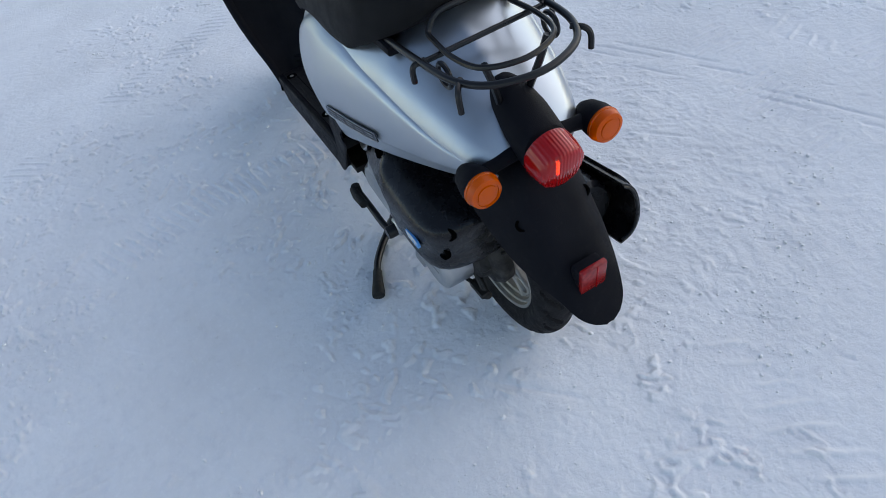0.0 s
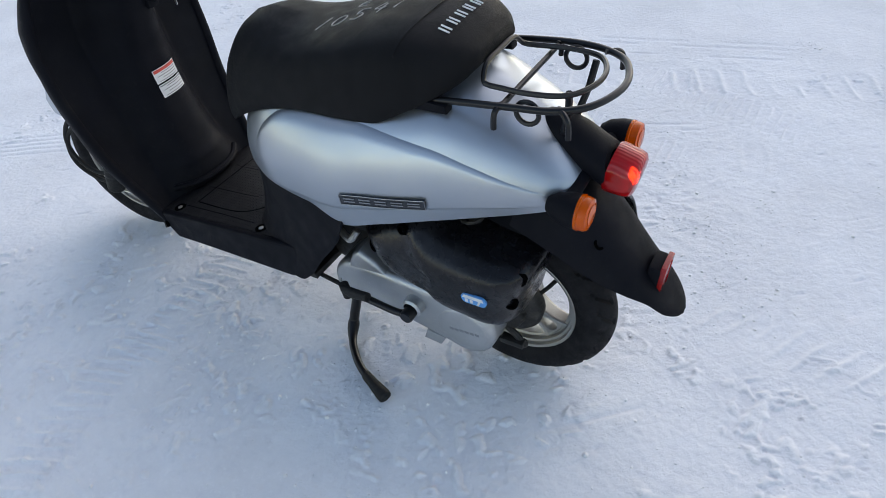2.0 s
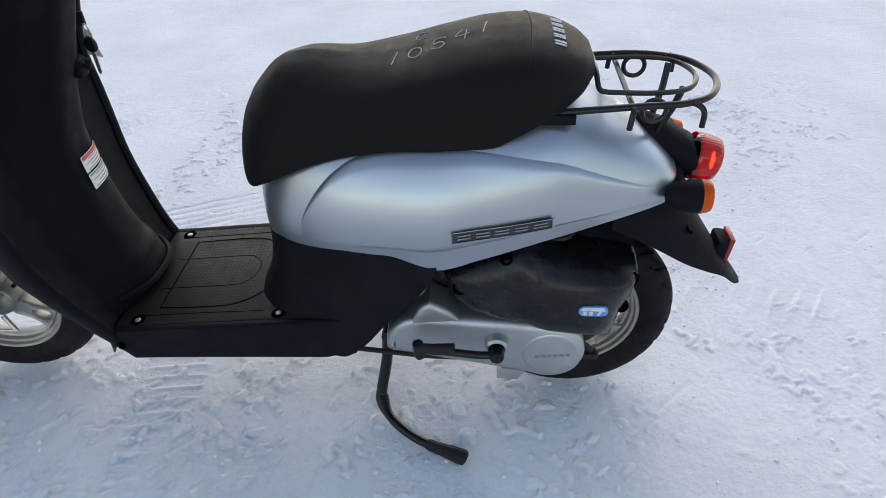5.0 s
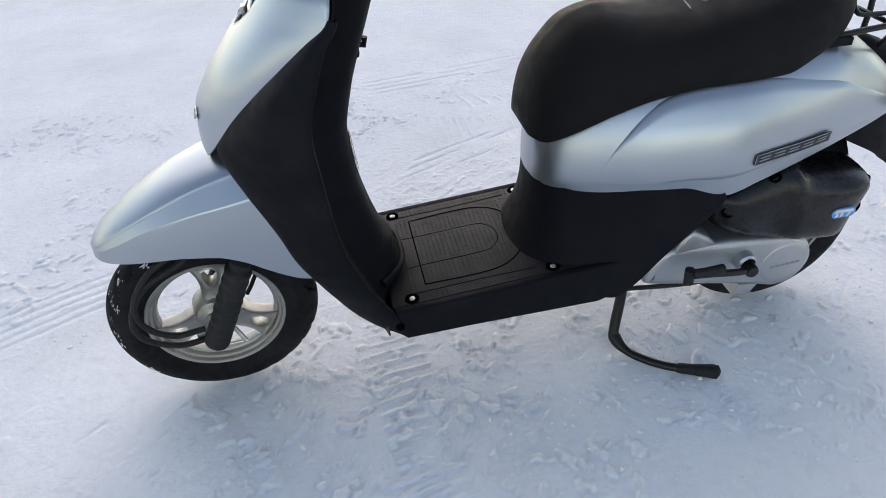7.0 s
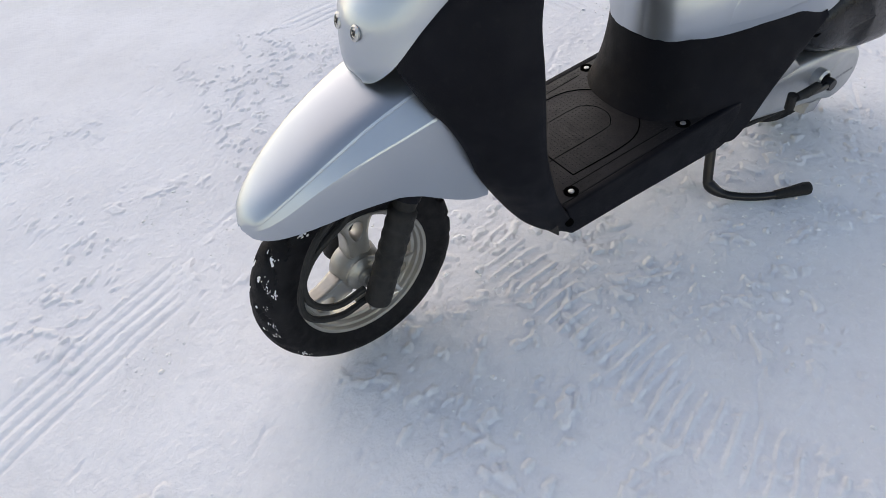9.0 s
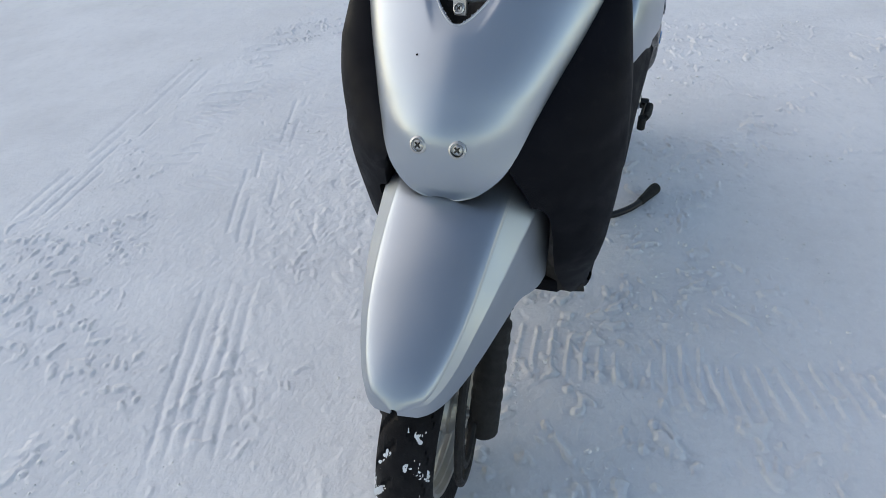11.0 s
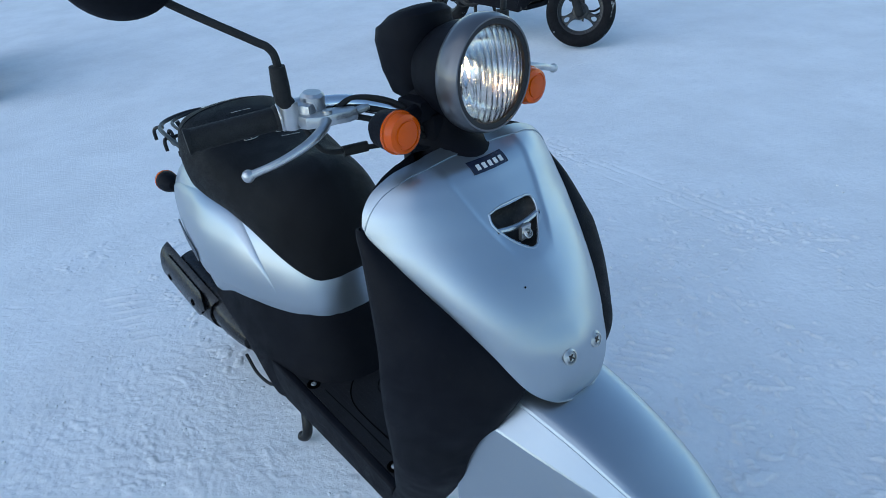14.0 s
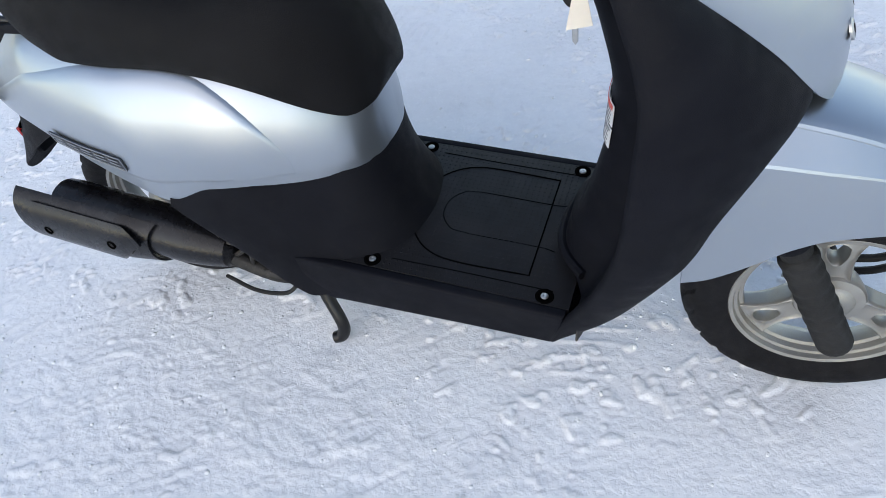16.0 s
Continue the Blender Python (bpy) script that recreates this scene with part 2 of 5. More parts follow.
def ball(at, r, squash=(1, 1, 1), n=16):
    g = [[(at[0] + r * squash[0] * math.sin(a) * math.cos(b), at[1] + r * squash[1] * math.sin(a) * math.sin(b), at[2] + r * squash[2] * math.cos(a))
          for b in np.linspace(0, 2 * np.pi, n, endpoint=False)] for a in np.linspace(0.02, np.pi - 0.02, n // 2 + 2)]
    return sheet(g, close_v=True)


def part(name, shape, mat, parent, label="", sharp=40.0, m=None):
    """Links a shape as one mesh object under a thing or a part."""
    v, f = shape
    me = bpy.data.meshes.new(name)
    me.from_pydata([tuple(map(float, p)) for p in v], [], [tuple(int(i) for i in q) for q in f])
    me.validate()
    bm = bmesh.new()
    bm.from_mesh(me)
    bmesh.ops.recalc_face_normals(bm, faces=bm.faces[:])
    bm.to_mesh(me)
    bm.free()
    me.polygons.foreach_set("use_smooth", [True] * len(me.polygons))
    me.set_sharp_from_angle(angle=radians(sharp))
    me.materials.append(mat)
    ob = new(name, me)
    ob.parent = parent
    if m is not None:
        ob.matrix_basis = m
    return tagged(ob, label)


# ---- the scooter: x forward, y to its left, z up, floor of the wheels at 0 ----
STEER_FOOT, STEER_AXIS = Vector((0.39, 0, 0.205)), Vector((-0.423, 0, 0.906)).normalized()
STEER = Matrix.Translation(STEER_FOOT) @ Matrix.Rotation(radians(4.6), 4, STEER_AXIS) @ Matrix.Translation(-STEER_FOOT)
FLOOR_TOP = pose(-0.16, 0, 0.2824, 0, 5.1, 0)
FRONT_AXLE, REAR_AXLE = (0.388, 0, 0.207), (-0.838, 0.004, 0.207)

rear_form = table([(-0.985, 0.070, 0.520, 0.556), (-0.965, 0.092, 0.515, 0.582), (-0.92, 0.114, 0.508, 0.622), (-0.85, 0.138, 0.496, 0.668), (-0.77, 0.160, 0.480, 0.705),
                   (-0.66, 0.180, 0.452, 0.705), (-0.582, 0.189, 0.434, 0.695), (-0.50, 0.180, 0.456, 0.69), (-0.42, 0.164, 0.456, 0.675), (-0.35, 0.136, 0.449, 0.64),
                   (-0.31, 0.112, 0.447, 0.60), (-0.285, 0.086, 0.443, 0.57), (-0.272, 0.060, 0.440, 0.555), (-0.265, 0.036, 0.440, 0.55), (-0.262, 0.0004, 0.440, 0.545)])
LOWER = table([(-0.985, 0.522), (-0.92, 0.512), (-0.85, 0.502), (-0.77, 0.489), (-0.66, 0.472), (-0.58, 0.462), (-0.50, 0.457), (-0.42, 0.455), (-0.35, 0.449), (-0.262, 0.440)])
RIB = smooth([(0.95, 0.0), (1.0, 0.16), (0.99, 0.36), (0.91, 0.56), (0.76, 0.74), (0.45, 0.9), (0.0, 1.0)], 200)


def rear_point(x, v, out=0.0):
    w, low, top = rear_form(x)
    k = min(max(v, 0), 1) * 198.999
    a, b = RIB[int(k)] + (RIB[int(k) + 1] - RIB[int(k)]) * (k % 1)
    even = LOWER(x)[0]
    drop = (even - low) * max(0.0, 1 - v / 0.16) ** 1.3
    return np.array((x, a * w + out * (0.3 + 0.7 * a), even + b * (top - even) - drop + out * 0.4 * b))


def settle(shape):
    """The right side of the rear bodywork reaches a little lower than the left."""
    v, f = shape
    v = np.array(v, float)
    v[:, 2] -= 0.018 * np.exp(-((v[:, 0] + 0.62) / 0.2) ** 2) * np.clip(-v[:, 1] / 0.1, 0, 1) * np.clip((0.58 - v[:, 2]) / 0.12, 0, 1)
    return v, f


def wheel(name, axle, parent, m, tyre_label, spoke_turn):
    a = np.array(axle)
    to = pose(*axle)
    half = [(0.139, 0.027), (0.135, 0.0315), (0.1295, 0.030), (0.1275, 0.0225), (0.1225, 0.021), (0.120, 0.0125), (0.1145, 0.0105), (0.113, 0.0)]
    rim = lathe([(r, -h) for r, h in half] + half[::-1][1:] + [(0.130, 0)], axle, (0, 1, 0), 72, True)
    top = part(name, rim, ALLOY, parent, "cast alloy three-spoke wheel with oval slots", m=m, sharp=25)
    arm = [(0.034, 0.024), (0.055, 0.0225), (0.075, 0.0225), (0.092, 0.026), (0.107, 0.033), (0.118, 0.043)]
    edge = np.array([*[(r, s) for r, s in smooth(arm, 20)], *[(r, -s) for r, s in smooth(arm, 20)[::-1]]])
    th = np.linspace(0, 2 * np.pi, 44, endpoint=False)
    slot = np.array([(0.092 + 0.0185 * math.cos(t), (0.0130 + 0.0025 * math.cos(t)) * math.sin(t)) for t in th])
    outer = []
    for t in th:
        d, hits = np.array((math.cos(t), math.sin(t))), []
        for p, q in zip(edge, np.roll(edge, -1, 0)):
            e = q - p
            det = d[0] * -e[1] + d[1] * e[0]
            if abs(det) > 1e-9:
                w = p - (0.092, 0.0)
                k, u = (w[0] * -e[1] + w[1] * e[0]) / det, (d[0] * w[1] - d[1] * w[0]) / det
                if k > 0 and -1e-6 <= u <= 1 + 1e-6:
                    hits.append(k)
        outer.append((0.092 + d[0] * min(hits), d[1] * min(hits)))
    outer = np.array(outer)
    for k in range(3):
        w = radians(spoke_turn + 120 * k)
        rings = []
        for f, y in ((0.0, -0.008), (0.03, -0.012), (0.14, -0.0135), (0.30, -0.0115), (0.80, -0.0115), (0.92, -0.0125), (1.0, -0.010), (1.0, 0.010), (0.92, 0.0125), (0.80, 0.0115), (0.30, 0.0115), (0.14, 0.0135), (0.03, 0.012), (0.0, 0.008)):
            o = outer * (1 - f) + slot * f
            rings.append([(a[0] + r * math.cos(w) - s * math.sin(w), a[1] + y * (1.5 - 5 * max(0, r - 0.03)), a[2] + r * math.sin(w) + s * math.cos(w)) for r, s in o])
        part("spoke", sheet(rings, close_u=True, close_v=True), ALLOY, top, sharp=50)
    part("hub", lathe([(0.001, -0.046), (0.013, -0.046), (0.016, -0.032), (0.030, -0.028), (0.033, -0.024), (0.046, -0.021), (0.049, -0.016), (0.047, 0.0), (0.043, 0.016), (0.036, 0.026), (0.001, 0.028)], axle, (0, 1, 0), 40), ALLOY, top)
    n, rows = 216, []
    for j in range(n):
        w = 2 * np.pi * j / n
        row = []
        for b in (-150, *np.linspace(-112, 112, 33), 150):
            r, y = 0.167 + 0.0385 * math.cos(radians(b)), 0.041 * math.sin(radians(b))
            if abs(b) > 112:
                r, y = 0.1355, math.copysign(0.030, b)
            g = ((j / 9.0) + (0.9 if b > 0 else 0.4) + abs(b) / 55.0) % 1.0
            if (13 < abs(b) < 62 and g < 0.25) or 8 < abs(b) < 13:
                r -= 0.005
            row.append((a[0] + r * math.cos(w), a[1] + y, a[2] + r * math.sin(w)))
        rows.append(row)
    tyre = part("tyre", sheet(rows, close_u=True), RUBBER, top, tyre_label, sharp=30)
    part("valve_stem", tube([a + (-0.092, 0.010, 0.072), a + (-0.080, 0.030, 0.062), a + (-0.070, 0.044, 0.055)], 0.0042, 8), GRIP, top)
    rng = random.Random(5)
    bits = []
    clumps = [(rng.gauss(0.45, 0.45) if _ % 3 else rng.uniform(0, 2 * math.pi), rng.uniform(-62, 66)) for _ in range(34)]
    for _ in range(480):
        cw, cb = rng.choice(clumps)
        w, b = cw + rng.gauss(0, 0.030), radians(cb + rng.gauss(0, 5))
        r = 0.167 + 0.0362 * math.cos(b)
        s = rng.uniform(0.0007, 0.0032)
        bits.append(moved(ball((0, 0, 0), s, (0.22, rng.uniform(0.6, 1.8), rng.uniform(0.6, 1.8)), 6), pose(a[0] + r * math.cos(w), a[1] + 0.041 * math.sin(b), a[2] + r * math.sin(w)) @ Matrix.Rotation(-w, 4, "Y")))
    tagged(part("snow_crust", join(*bits), ICE, tyre, "small lumps of snow stuck in the tread"), kind="stuff")
    return top


def screw(name, at, way, parent, r=0.009, m=None):
    head = lathe([(r * 1.25, -0.001), (r * 1.25, 0.0015), (r * 0.95, 0.003), (r * 0.9, 0.0015)], at, way, 20)
    core = lathe([(0.0005, 0.002), (r * 0.55, 0.0028), (r * 0.8, 0.001)], at, way, 20)
    s = part(name, join(head, core), STEEL, parent, "small cross-head steel screw", m=m)
    w = Vector(way).normalized()
    u = w.orthogonal().normalized()
    q = w.cross(u)
    p = Vector(at) + w * 0.0028
    part("cross_slot", join(tube([p - u * r * 0.5, p + u * r * 0.5], r * 0.12, 6), tube([p - q * r * 0.5, p + q * r * 0.5], r * 0.12, 6)), DARK, s)
    return s


def build_scooter(name):
    root = new(name)
    sides = ((1, lambda s: s), (-1, mirrored))

    # -- rear bodywork --
    xs = np.concatenate([np.linspace(-0.2622, -0.30, 16), np.linspace(-0.31, -0.985, 60)])
    vs = np.linspace(0, 1, 34)
    right = [[rear_point(x, v) * [1, -1, 1] for v in vs] for x in xs]
    full = np.array([[*r, *[rear_point(x, v) for v in vs[::-1][1:]]] for x, r in zip(xs, right)])
    part("rear_body", settle(shell(full, 0.003)), SILVER, root, "silver painted rear body shell under the seat")
    part("nose_cover", shell(np.array([[(-0.2607 - 0.0046 * (t / 0.036) ** 2, t, 0.441 + 0.10 * v) for v in np.linspace(0, 1, 8)] for t in np.linspace(-0.036, 0.036, 15)]), -0.002), SILVER, root)
    reach = table([(-0.982, 0.34), (-0.925, 0.39), (-0.84, 0.48), (-0.78, 0.53), (-0.73, 0.58), (-0.665, 0.64), (-0.605, 0.68), (-0.555, 0.70), (-0.505, 0.69), (-0.46, 0.66), (-0.425, 0.59), (-0.395, 0.49), (-0.37, 0.37), (-0.355, 0.25), (-0.342, 0.125)])
    for side, flip in sides:
        g = []
        for i, x in enumerate(np.linspace(-0.343, -0.981, 70)):
            top, row = reach(x)[0], []
            end = math.sin(0.5 * math.pi * min(1, i / 13)) * min(1, (69 - i) / 12) ** 0.5
            for w in np.linspace(0, 1, 30):
                v = 0.105 + (top - 0.105) * w
                e = min(1.0, (1 - w) / 0.13) ** 0.5 * min(1.0, 0.35 + w / 0.05)
                row.append(rear_point(x, v, (0.013 - 0.008 * min(1, i / 60)) * e * end + 0.0012))
            g.append(row)
        panel = part("side_panel", settle(flip(shell(np.array(g), 0.004))), SILVER, root, "silver metallic side panel with a small badge", sharp=50)
        # badge with raised light bars, sloping a little against the panel
        lo, hi = -0.613, -0.771

        def on_panel(q, k, out):
            return rear_point(lo + (hi - lo) * q, 0.236 - 0.031 * q - 0.074 * (1 - k), out)
        plate = np.array([[on_panel(q, k, 0.0130) for k in np.linspace(0, 1, 4)] for q in np.linspace(0, 1, 14)])
        badge = part("badge", settle(flip(shell(plate, 0.002))), BADGE_DARK, panel, "dark rectangular badge with a row of lighter bars")
        bars = []
        for n in range(5):
            c = 0.12 + 0.19 * n
            for k0, k1 in ((0.30, 0.42), (0.60, 0.72)):
                bars.append(shell(np.array([[on_panel(q, k, 0.0146) for k in (k0, k1)] for q in np.linspace(c - 0.068, c + 0.068, 5)]), 0.0008))
        part("lettering", settle(flip(join(*bars))), BADGE_LIGHT, badge)
        rim = [on_panel(q, k, 0.0143) for q, k in [(n / 12, 0) for n in range(13)] + [(1, 0.5)] + [(1 - n / 12, 1) for n in range(13)] + [(0, 0.5), (0, 0)]]
        part("badge_rim", settle(flip(tube(rim, 0.0008, 6))), BADGE_LIGHT, badge)

    # -- black pedestal below the silver body --
    bottom = table([(-0.15, -0.234, -0.062, 0.287), (0.0, -0.226, 0.0, 0.286), (0.15, -0.234, 0.062, 0.287), (0.30, -0.262, 0.112, 0.288), (0.45, -0.315, 0.150, 0.285), (0.55, -0.365, 0.168, 0.225), (0.62, -0.40, 0.171, 0.216),
                    (0.72, -0.44, 0.172, 0.243), (0.82, -0.486, 0.174, 0.302), (0.92, -0.54, 0.178, 0.366), (1.0, -0.583, 0.187, 0.428)])
    along = table([(-0.15, -0.272, -0.060), (-0.075, -0.2648, -0.032), (0.0, -0.2622, 0.0), (0.075, -0.2648, 0.032), (0.15, -0.272, 0.060), (0.30, -0.30, 0.103), (0.45, -0.36, 0.1385), (0.60, -0.43, 0.166), (0.8, -0.51, 0.181), (0.92, -0.56, 0.187), (1.0, -0.584, 0.188)])
    rows = []
    for s in np.linspace(-1, 1, 121):
        b = bottom(abs(s)) * [1, np.sign(s) or 1, 1]
        x, y = along(abs(s))
        p = np.array((x - 0.001, 0.95 * y * (np.sign(s) or 1), rear_form(x)[1] + 0.006))
        row = []
        for v in np.linspace(0, 1, 22):
            h = 1 - (1 - v) ** 2.6
            q = b + (p - b) * [h, h, v]
            q[1] += np.sign(s) * 0.006 * math.sin(math.pi * v) * min(1, abs(s) * 2)
            row.append(q)
        rows.append(row)
    part("pedestal_cover", settle(shell(np.array(rows), -0.004)), PLASTIC, root, "matte black cover flaring into the floorboard")

    # -- floor --
    floor = part("floorboard", slab([(0.20, -0.1545), (0.20, 0.1545), (-0.26, 0.1545), (-0.26, -0.1545)], -0.03, 0.0, 0.002, 2, "xy"), FLOOR_MAT, root,
                 "dark textured plastic floorboard with an oval battery lid", m=FLOOR_TOP)
    lid = [(0.128, 0.108), (0.02, 0.111), (-0.03, 0.104), (-0.066, 0.08), (-0.085, 0.045), (-0.09, 0.0)]
    lid = lid + [(x, -y) for x, y in lid[::-1][1:]]
    inner = [(0.155, 0.052), (0.128, 0.048), (0.0, 0.048), (-0.028, 0.038), (-0.043, 0.015)]
    inner = inner + [(x, -y) for x, y in inner[::-1]]
    part("lid_gap", tube([(x, y, 0.0) for x, y in np.vstack([smooth(lid, 60), lid[:1]])], 0.0013, 6), GAP, floor, "dark gap round the battery lid")
    part("groove_line", tube([(x, y, -0.0003) for x, y in smooth(inner, 40)], 0.0010, 6), GAP, floor)
    for y in (-0.128, 0.128):
        part("groove_line", tube([(0.17, y, -0.0003), (0.02, y, -0.0003), (-0.09, y * 1.02, -0.0003)], 0.0010, 6), GAP, floor)
    dots = [lathe([(0.0022, -0.0003), (0.0012, 0.0008), (0.0002, 0.0009)], (x, y, 0), (0, 0, 1), 5)
            for x in np.arange(-0.10, 0.165, 0.0095) for y in np.arange(-0.153, 0.154, 0.0095) if abs(abs(y) - 0.128) > 0.004 and math.hypot(x + 0.22, y * 0.7) > 0.125]
    tagged(part("tread_dots", join(*dots), FLOOR_MAT, floor), kind="stuff")
    part("lid_latch", block((0.012, 0.008, 0.006), (-0.076, -0.022, 0), 0.002), DARK, floor)
    for x in (0.16, -0.121):
        for y in (-0.14, 0.14):
            cup = part("screw_cup", lathe([(0.0145, -0.0005), (0.0138, 0.0010), (0.0100, 0.0012), (0.0092, 0.0004), (0.001, 0.0003)], (x, y, 0), (0, 0, 1), 24), GAP, floor)
            part("screw_head", lathe([(0.0001, 0.0016), (0.0022, 0.0018), (0.0026, 0.0022), (0.0046, 0.0020), (0.0058, 0.0012), (0.0060, 0.0004)], (x, y, 0), (0, 0, 1), 18), STEEL, cup)
    for side, flip in sides:
        part("side_rail", flip(slab([(0.035, 0.2645), (0.028, 0.225), (0.012, 0.194), (-0.12, 0.200), (-0.37, 0.207), (-0.41, 0.222), (-0.41, 0.304), (-0.28, 0.2925)], 0.152, 0.1715, 0.007)), PLASTIC, root,
             "matte black lower side rail of the floor")
    part("under_tray", slab([(0.03, -0.15), (0.03, 0.15), (-0.42, 0.15), (-0.42, -0.15)], 0.198, 0.215, 0.004, 2, "xy"), DARK, root)
    part("drain_slot", lathe([(0.0085, -0.002), (0.0085, 0.0012), (0.0001, 0.0012)], (0.030, 0.1735, 0.232), (0.25, 1, 0.1), 14), GAP, root)
    part("drain_peg", block((0.02, 0.012, 0.025), (-0.265, 0.13, 0.192), 0.003), PLASTIC, root)

    # -- front shield --
    nose = table([(0.566, 0.302), (0.572, 0.314), (0.59, 0.321), (0.648, 0.316), (0.70, 0.289), (0.79, 0.216), (0.85, 0.170), (0.876, 0.149), (0.882, 0.137), (0.892, 0.117), (0.899, 0.101)])
    edge = table([(0.566, 0.004, 0.306), (0.570, 0.024, 0.315), (0.580, 0.052, 0.309), (0.611, 0.086, 0.288), (0.66, 0.109, 0.250), (0.70, 0.128, 0.212), (0.75, 0.153, 0.160), (0.79, 0.171, 0.116),
                  (0.815, 0.180, 0.086), (0.838, 0.176, 0.079), (0.862, 0.160, 0.077), (0.882, 0.124, 0.080), (0.893, 0.07, 0.090), (0.899, 0.012, 0.100)])
    crease = table([(0.76, 0.026), (0.80, 0.048), (0.85, 0.066), (0.899, 0.077)])

    def cowl_point(t, z):
        w, xb = edge(z)
        xf = nose(z)[0]
        y = w * t
        up = min(1, max(0, (z - 0.62) / 0.08))
        x = xf - (xf - xb) * ((1 - up) * abs(t) ** 2.0 + up * (0.64 * abs(t) ** 1.75 + 0.36 * abs(t) ** 6))
        if z > 0.765:
            k = (crease(z)[0] - abs(y)) / 0.006
            x -= (0.003 + 0.006 * max(0, 1 - (y / crease(z)[0]) ** 2)) * min(1, (z - 0.765) / 0.03) * (1 / (1 + math.exp(-4 * k)))
        return np.array((x, y, z))

    def in_slot(y, z):
        if z > 0.802:
            return abs(y) < 0.041 and z < 0.826 - 0.2 * max(0, abs(y) - 0.03)
        return z > 0.776 and abs(y) < 0.006 + (z - 0.776) * 1.35
    zs = 0.566 + (0.899 - 0.566) * (1 - np.cos(np.linspace(0, np.pi, 110))) / 2
    zs = np.unique(np.concatenate([zs, np.linspace(0.77, 0.83, 40)]))
    ts = np.linspace(-1, 1, 121)
    g = np.array([[cowl_point(t, z) for t in ts] for z in zs])
    keep = [[not in_slot(*((g[i, j] + g[i + 1, j + 1]) / 2)[1:]) for j in range(len(ts) - 1)] for i in range(len(zs) - 1)]
    cowl = part("front_cowl", shell(g, -0.003, keep), SILVER, root, "silver metallic front cowl with a hook slot", sharp=50)

    def on_cowl(y, z, out=0.0):
        w = edge(z)[0]
        return cowl_point(max(-1, min(1, y / w)), z) + np.array((0.8, 0.0, 0.55)) * out
    brow = [cowl_point(-1, z) for z in np.linspace(0.822, 0.8985, 24)] + [cowl_point(t, 0.8985) for t in np.linspace(-0.9, 0.9, 9)] + [cowl_point(1, z) for z in np.linspace(0.8985, 0.822, 24)]
    mid = np.array((0.14, 0.0, 0.85))
    strip = []
    for i, q in enumerate(brow):
        wide = 0.012 * min(1, 0.04 + min(i, len(brow) - 1 - i) / 18) ** 0.8
        inward = (mid - q) / np.linalg.norm(mid - q)
        y, z = q[1] + inward[1] * wide, q[2] + inward[2] * wide
        w = edge(z)[0]
        strip.append([q + np.array((0.0015, 0, 0.0008)), (q + cowl_point(max(-1, min(1, y / w)), z)) / 2 + np.array((0.0028, 0, 0.0012)), cowl_point(max(-1, min(1, y / w)), z) + np.array((0.0016, 0, 0.0012))])
    part("cowl_brow", shell(np.array(strip), -0.0015), SILVER, cowl, "raised silver lip along the top edge of the cowl")
    ring = [(-0.040, 0.824), (-0.02, 0.8275), (0, 0.828), (0.02, 0.8275), (0.040, 0.824), (0.0425, 0.812), (0.034, 0.798), (0.02, 0.784), (0.006, 0.7755), (-0.006, 0.7755), (-0.02, 0.784), (-0.034, 0.798), (-0.0425, 0.812), (-0.040, 0.824)]
    part("slot_rim", tube([on_cowl(y, z, -0.0012) for y, z in smooth(ring, 60)], 0.0021, 8), SILVER, cowl)
    well = [[on_cowl(y * k, 0.80 + (z - 0.80) * k, -d) for y, z in smooth(ring, 40)] for k, d in ((1.04, 0.002), (0.95, 0.014), (0.6, 0.024), (0.05, 0.026))]
    part("slot_well", sheet(np.array(well)), DARK, cowl, "dark recess of the luggage hook")
    part("slot_bar", tube([on_cowl(y, 0.800 - 0.03 * (abs(y) / 0.04) ** 2 * 0 + 0.004 * (abs(y) / 0.04) ** 2, -0.004) for y in np.linspace(-0.038, 0.038, 15)], 0.0042, 8), SILVER, cowl)
    hook = part("hook_plate", slab([(-0.0085, 0.781), (0.0085, 0.781), (0.009, 0.802), (-0.009, 0.802)], on_cowl(0, 0.79)[0] - 0.006, on_cowl(0, 0.79)[0] + 0.001, 0.0015, 2, "yz"), STEEL, cowl, "folded steel luggage hook")
    screw("hook_bolt", on_cowl(0, 0.7905, 0.001) + np.array((0.003, 0, 0)), (0.8, 0, 0.55), hook, 0.006)
    part("paint_chip", ball(on_cowl(-0.046, 0.742, 0.0), 0.0016, n=6), GAP, cowl)
    for y in (-0.027, 0.027):
        screw("cowl_screw", on_cowl(y, 0.648, 0.0005), (0.92, y * 2, 0.35), cowl, 0.0095)
    name_plate = np.array([[on_cowl(y, z, 0.0015) for z in np.linspace(0.8685, 0.8812, 4)] for y in np.linspace(-0.032, 0.032, 12)])
    plate = part("cowl_badge", shell(name_plate, 0.0015), NAVY, cowl, "dark blue badge with pale bars")
    pale = [shell(np.array([[on_cowl(y, z, 0.0026) for z in (0.8718, 0.8775)] for y in (c - 0.0030, c + 0.0030)]), 0.0006) for c in np.linspace(-0.021, 0.021, 5)]
    part("badge_print", join(*pale), LOGO_WHITE, plate)

    front = table([(0.195, 0.02, 0.150), (0.215, 0.058, 0.148), (0.23, 0.078, 0.146), (0.27, 0.116, 0.141), (0.37, 0.177, 0.132), (0.417, 0.200, 0.128), (0.455, 0.213, 0.124), (0.545, 0.256, 0.110), (0.60, 0.281, 0.092), (0.612, 0.284, 0.084)])
